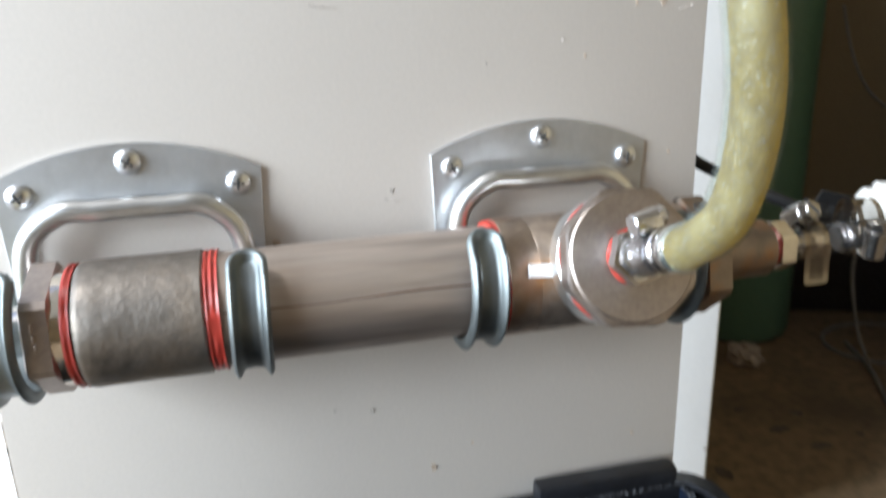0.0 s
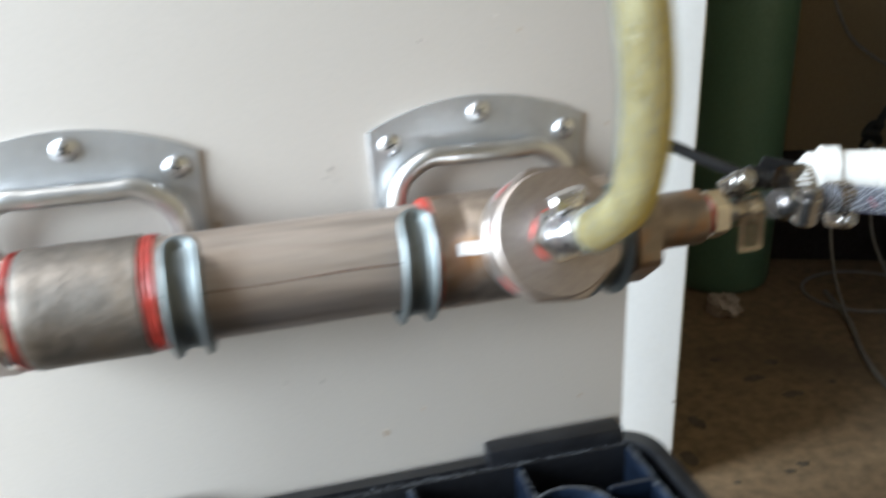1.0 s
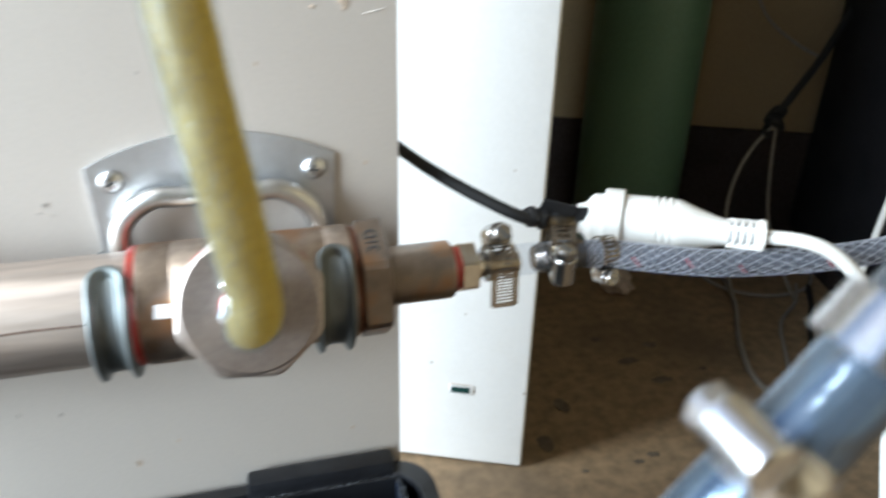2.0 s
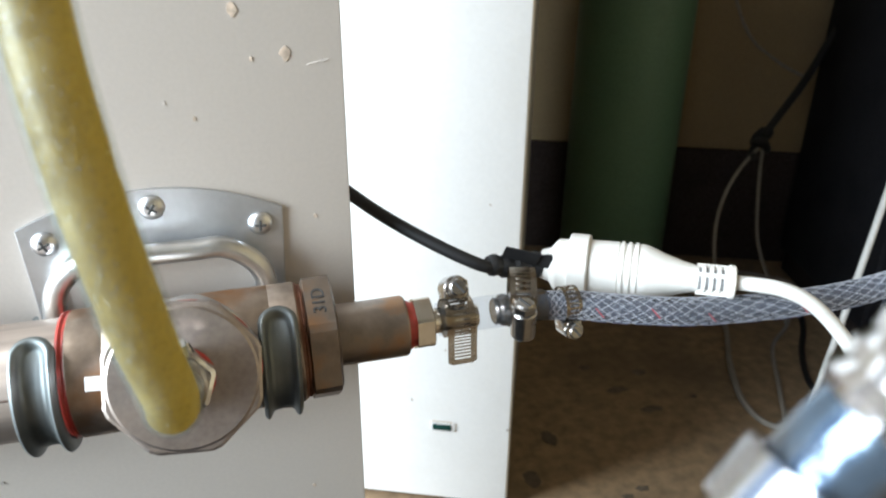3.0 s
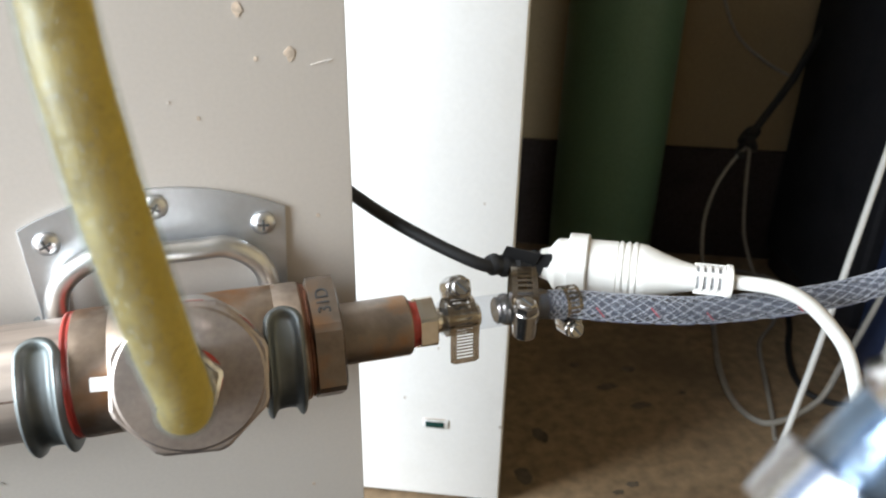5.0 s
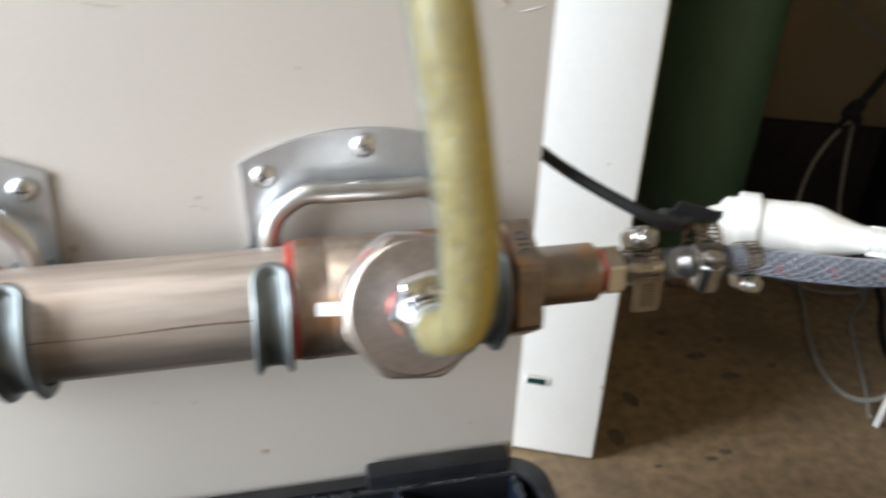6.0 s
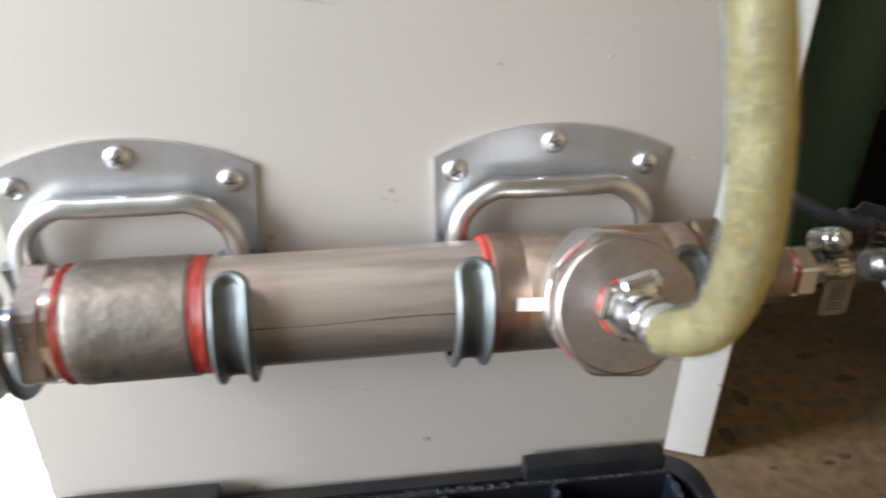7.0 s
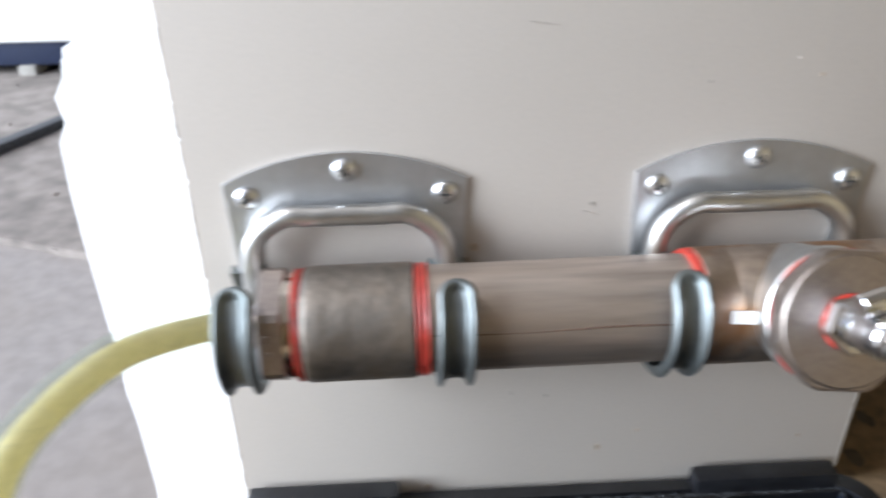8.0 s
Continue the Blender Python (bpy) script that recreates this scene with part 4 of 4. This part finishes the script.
# ---- black crate with ribs ----
def build_crate():
    t = thing("plastic_crate", "upturned black plastic crate with frayed ribs, in front of the board", "crate")
    zt, y0, x0, x1, yf = 0.271, -0.0095, -0.222, 0.139, -0.40
    # rim with rounded corner, outer skirt
    bm = bmesh.new()
    out = [(x0 - 0.010, yf), (x1 + 0.016, yf)]
    out += [(x1 + 0.016 - 0.024 + 0.024 * math.cos(a), -0.0035 - 0.024 + 0.024 * math.sin(a)) for a in (radians(9 * i) for i in range(11))]
    out += [(x0 - 0.010 + 0.024 - 0.024 * math.sin(a), -0.0035 - 0.024 + 0.024 * math.cos(a)) for a in (radians(9 * i) for i in range(11))]
    slab(bm, out, 0.006, pose(0, 0, zt - 0.085), 0.002)
    part("base", bm, M_CRATE, t)
    bm = bmesh.new()
    n = len(out)
    thick = 0.010
    cx, cy = (x0 + x1) / 2, yf / 2
    ins = [(x + (thick if x < cx else -thick), y + (thick if y < cy else -thick)) for x, y in out]
    vs = [[bm.verts.new((x, y, z)) for x, y in loop] for loop, z in ((out, zt - 0.25), (out, zt + 0.000), (ins, zt + 0.002), (ins, zt - 0.08))]
    for a, b in zip(vs, vs[1:]):
        for i in range(n):
            bm.faces.new((a[i], a[(i + 1) % n], b[(i + 1) % n], b[i]))
    part("skirt", bm, M_CRATE, t)
    # raised lips at the back corners
    for xa, xb in ((0.045, 0.133), (-0.222, -0.132)):
        bm = bmesh.new()
        block(bm, (xb - xa, 0.013, 0.014), pose((xa + xb) / 2, -0.0100, zt + 0.0045), 0.003)
        part("lip", bm, M_CRATE, t)
    # ribs
    def rib(xa, ya, xb, yb, blue):
        bm = bmesh.new()
        d = Vector((xb - xa, yb - ya))
        block(bm, (d.length, 0.0036, 0.070), pose((xa + xb) / 2, (ya + yb) / 2, zt - 0.035, 0, 0, math.degrees(math.atan2(d.y, d.x))), 0.0006, 1)
        part("rib", bm, M_CRATEBLUE if blue else M_CRATE, t)
    xs = (0.134, 0.062, -0.004, -0.076, -0.148)
    for x in xs:
        rib(x, -0.020, x, yf + 0.02, True)
    for y in (-0.0165, -0.145, -0.205, -0.265, -0.325):
        rib(x0 + 0.005, y, x1 - 0.002, y, False)
    for y in (-0.052, -0.092):
        rib(0.106, y, 0.134, y, True)
    rcx, rcy, rr = 0.078, -0.071, 0.0270
    bm = bmesh.new()
    a = [[bm.verts.new((rcx + q * math.cos(2 * math.pi * i / 40), rcy + q * math.sin(2 * math.pi * i / 40), z)) for i in range(40)] for q, z in ((rr, zt - 0.07), (rr, zt), (rr - 0.003, zt), (rr - 0.003, zt - 0.07))]
    for p, q in zip(a, a[1:]):
        for i in range(40):
            bm.faces.new((p[i], p[(i + 1) % 40], q[(i + 1) % 40], q[i]))
    part("ring", bm, M_CRATEBLUE, t, "round dark blue socket")
    # frayed burrs on the ribs
    rnd = random.Random(11)
    bm = bmesh.new()
    spots = []
    for _ in range(1500):
        k = rnd.random()
        if k < 0.45:
            spots.append((rnd.uniform(x0, x1), -0.0165 + rnd.uniform(-0.002, 0.002)))
        elif k < 0.75:
            an = rnd.uniform(0, 6.283)
            spots.append((rcx + (rr - 0.0015) * math.cos(an), rcy + (rr - 0.0015) * math.sin(an)))
        else:
            spots.append((rnd.choice(xs[:3]) + rnd.uniform(-0.002, 0.002), rnd.uniform(-0.12, -0.02)))
    for x, y in spots:
        block(bm, (rnd.uniform(0.0005, 0.0026), 0.00025, rnd.uniform(0.0003, 0.0009)), pose(x, y, zt + 0.0006, rnd.uniform(-50, 50), rnd.uniform(-50, 50), rnd.uniform(0, 180)))
    tagged(part("burr", bm, M_FRAY, t, "frayed plastic burrs"), kind="stuff")


build_crate()


# ---- far corner: gas cylinder, black box, cords, paper ----
def build_cylinder():
    t = thing("gas_cylinder", "tall green painted gas cylinder standing by the wall", "cylinder")
    c = Matrix.Translation((0.701, 0.727, 0))
    bm = bmesh.new()
    lathe(bm, [(0.0, 0.077), (0.006, 0.085), (0.02, 0.0885), (0.98, 0.0885), (1.06, 0.082), (1.12, 0.072), (1.16, 0.040), (1.18, 0.030)], c, 56)
    part("shell", bm, M_GREEN, t)
    bm = bmesh.new()
    lathe(bm, [(1.178, 0.022), (1.20, 0.022), (1.21, 0.014), (1.25, 0.014), (1.26, 0.008)], c, 24)
    part("valve", bm, M_BRASS, t, "brass valve")


build_cylinder()
box = thing("black_box", "tall black box standing on the floor near the wall", "box")
BOX = Matrix.Translation((1.124, 0.484, 0)) @ pose(0, 0, 0, 0, 0, -16)
bm = bmesh.new()
block(bm, (0.32, 0.30, 0.91), BOX @ pose(0, 0, 0.495), 0.012, 3)
part("body", bm, M_BLACKBOX, box)
bm = bmesh.new()
block(bm, (0.30, 0.28, 0.042), BOX @ pose(0, 0, 0.021), 0.003)
part("plinth", bm, M_SKIRT, box)
bm = bmesh.new()
block(bm, (0.30, 0.30, 0.24), Matrix.Translation((1.036, 0.186, 0.12)) @ pose(0, 0, 0, 0, 0, -16), 0.012, 3)
tagged(part("blue_box", bm, M_BLUEBOX), "dark blue box on the floor beside the black one", "box")
build_cable("hanging_cable", [(1.085, 0.66, 0.56), (1.041, 0.655, 0.473), (0.997, 0.64, 0.418), (0.939, 0.61, 0.361), (0.888, 0.59, 0.316), (0.857, 0.581, 0.285)], 0.0062, M_BLACKCABLE, "black cord hanging from above to a knot")
bm = bmesh.new()
knot = [Vector((0.855 + 0.011 * math.cos(i * 0.9), 0.580 + 0.010 * math.sin(i * 0.9), 0.290 - 0.0030 * i + 0.006 * math.sin(i * 1.7))) for i in range(12)]
tube(bm, glide(knot, 60), 0.0058, 10)
block(bm, (0.018, 0.012, 0.014), pose(0.862, 0.578, 0.290, 0, -40, 20), 0.004)
tagged(part("cord_knot", bm, M_BLACKCABLE), "dark knotted bundle of cords", "cord")
build_cable("hanging_cable", [(0.853, 0.580, 0.268), (0.826, 0.580, 0.236), (0.803, 0.575, 0.195), (0.790, 0.565, 0.140), (0.790, 0.540, 0.060), (0.794, 0.506, 0.004)], 0.0028, M_DIMCABLE, "thin grey-brown cord hanging from the knot")
build_cable("hanging_cable", [(0.860, 0.580, 0.265), (0.866, 0.578, 0.198), (0.880, 0.572, 0.110), (0.892, 0.530, 0.040), (0.890, 0.481, 0.004)], 0.0028, M_DIMCABLE, "thin grey-brown cord hanging from the knot")
build_cable("hanging_cable", [(0.835, 0.71, 0.55), (0.855, 0.70, 0.474), (0.893, 0.695, 0.412), (0.945, 0.68, 0.372), (0.985, 0.655, 0.350)], 0.0028, M_DIMCABLE, "thin grey-brown cord crossing the wall")
build_cable("floor_cable", [(0.83, 0.60, 0.004), (0.794, 0.506, 0.004), (0.735, 0.408, 0.004), (0.698, 0.32, 0.004), (0.712, 0.268, 0.005), (0.775, 0.262, 0.03), (0.82, 0.28, 0.07), (0.87, 0.30, 0.13), (0.90, 0.31, 0.20)], 0.0040, M_GREYCABLE, "loop of pale cable on the floor")
build_cable("floor_cable", [(0.888 + 0.097 * math.cos(a), 0.585 + 0.080 * math.sin(a), 0.004 + 0.0035 * (a > 5.5)) for a in (0.42 * i for i in range(17))], 0.0030, M_GREYCABLE, "coil of thin pale cable on the floor")
build_cable("floor_cable", [(0.945, 0.52, 0.004), (0.905, 0.462, 0.004), (0.858, 0.408, 0.004), (0.818, 0.345, 0.004), (0.812, 0.298, 0.004), (0.850, 0.262, 0.004)], 0.0042, M_BLACKCABLE, "black cable lying on the floor beside the boxes")
bm = bmesh.new()
bmesh.ops.create_icosphere(bm, subdivisions=3, radius=0.030)
for v in bm.verts:
    n = noise.noise(v.co * 60) + 0.6 * noise.noise(v.co * 140)
    v.co = Vector((v.co.x * (0.7 + 0.5 * n), v.co.y * (1 + 0.4 * n), max(-0.012, v.co.z * 0.6 * (1 + 0.8 * n)))) + Vector((0.632, 0.594, 0.0125))
tagged(part("paper_scrap", bm, M_PAPER, sharp=15), "crumpled brownish paper scrap on the floor", "paper")

# ---- chrome clamped hose close to the lens ----
def build_near_hose():
    t = thing("clear_hose", "clear bluish hose with bright clamps, close to the viewer", "hose")
    pts = [(0.112, -0.270, 0.42), (0.122, -0.281, 0.485), (0.1335, -0.2835, 0.510), (0.1447, -0.2835, 0.5235), (0.1565, -0.282, 0.536), (0.1665, -0.2815, 0.549), (0.1760, -0.283, 0.562), (0.20, -0.28, 0.578), (0.26, -0.25, 0.57), (0.34, -0.17, 0.45), (0.40, -0.14, 0.2), (0.42, -0.15, 0.012)]
    pts = [(x - 0.0042, y, z - 0.0008) for x, y, z in pts]
    bm = bmesh.new()
    tube(bm, glide(pts, 90), 0.0078, 28, True, 0.03)
    part("tube", bm, M_BLUETUBE, t)
    path = glide(pts, 90)
    bm = bmesh.new()
    tube(bm, path[44:56], [0.0086 + 0.0010 * (i % 2) for i in range(12)], 24)
    part("ribbed_sleeve", bm, M_CHROME, t, "ribbed chrome sleeve")
    bm = bmesh.new()
    tube(bm, path[20:27], [0.0070, 0.0088, 0.0096, 0.0098, 0.0096, 0.0088, 0.0070], 24)
    part("collar", bm, M_CHROME, t, "smooth chrome collar")
    return [Vector(p) for p in pts]


near = build_near_hose()


def near_frame(i, f):
    p = near[i].lerp(near[i + 1], f)
    z = (near[i + 1] - near[i]).normalized()
    x = z.cross(Vector((0, 1, 0))).normalized()
    return Matrix.Translation(p) @ Matrix((x, z.cross(x), z)).transposed().to_4x4()


build_clamp(near_frame(2, 0.9) @ Matrix.Scale(0.85, 4), 0.0096, "bright worm-drive clamp on the clear hose", 22, 0.009, 0.0, 12, True, 90, 1.1)
build_clamp(near_frame(4, 0.35) @ Matrix.Scale(0.85, 4), 0.0116, "bright worm-drive clamp on the clear hose", 22, 0.011, 0.0, 130, True)

# ---- outside, past the open side ----
def build_outside():
    t = thing("white_container", "white metal container on a black base frame outside", "container")
    m = pose(-2.05, 1.95, 0)
    bm = bmesh.new()
    block(bm, (2.4, 0.9, 1.6), m @ pose(0, 0.46, 0.91), 0.01, 3)
    part("body", bm, M_WHITE, t)
    bm = bmesh.new()
    block(bm, (2.36, 0.86, 0.07), m @ pose(0, 0.46, 0.0745), 0.004)
    part("base_frame", bm, M_BLUEBOX, t, "black base frame")
    for x in (-1.0, 0.78, 1.08):
        bm = bmesh.new()
        block(bm, (0.05, 0.10, 0.046), m @ pose(x, 0.06, 0.017), 0.003)
        part("foot_block", bm, M_CEIL, t, "pale grey foot block")
    bm = bmesh.new()
    block(bm, (0.035, 0.62, 0.022), ROOM @ pose(-1.49, 0.90, 0.022), 0.003)
    tagged(part("dark_bar", bm, M_FRAY), "dark bar lying on the broken slab", "bar")
    rnd = random.Random(21)
    bm = bmesh.new()
    for _ in range(60):
        u, v = rnd.uniform(-2.2, -0.7), rnd.uniform(0.48, 1.2)
        s = rnd.uniform(0.003, 0.012)
        block(bm, (s, s * rnd.uniform(0.6, 1.2), s * 0.6), ROOM @ pose(u, v, 0.014, rnd.uniform(-20, 20), rnd.uniform(-20, 20), rnd.uniform(0, 90)), s * 0.2, 1)
    tagged(part("rubble", bm, M_EARTH), "scattered stones on the bare earth", "rubble", kind="stuff")


build_outside()
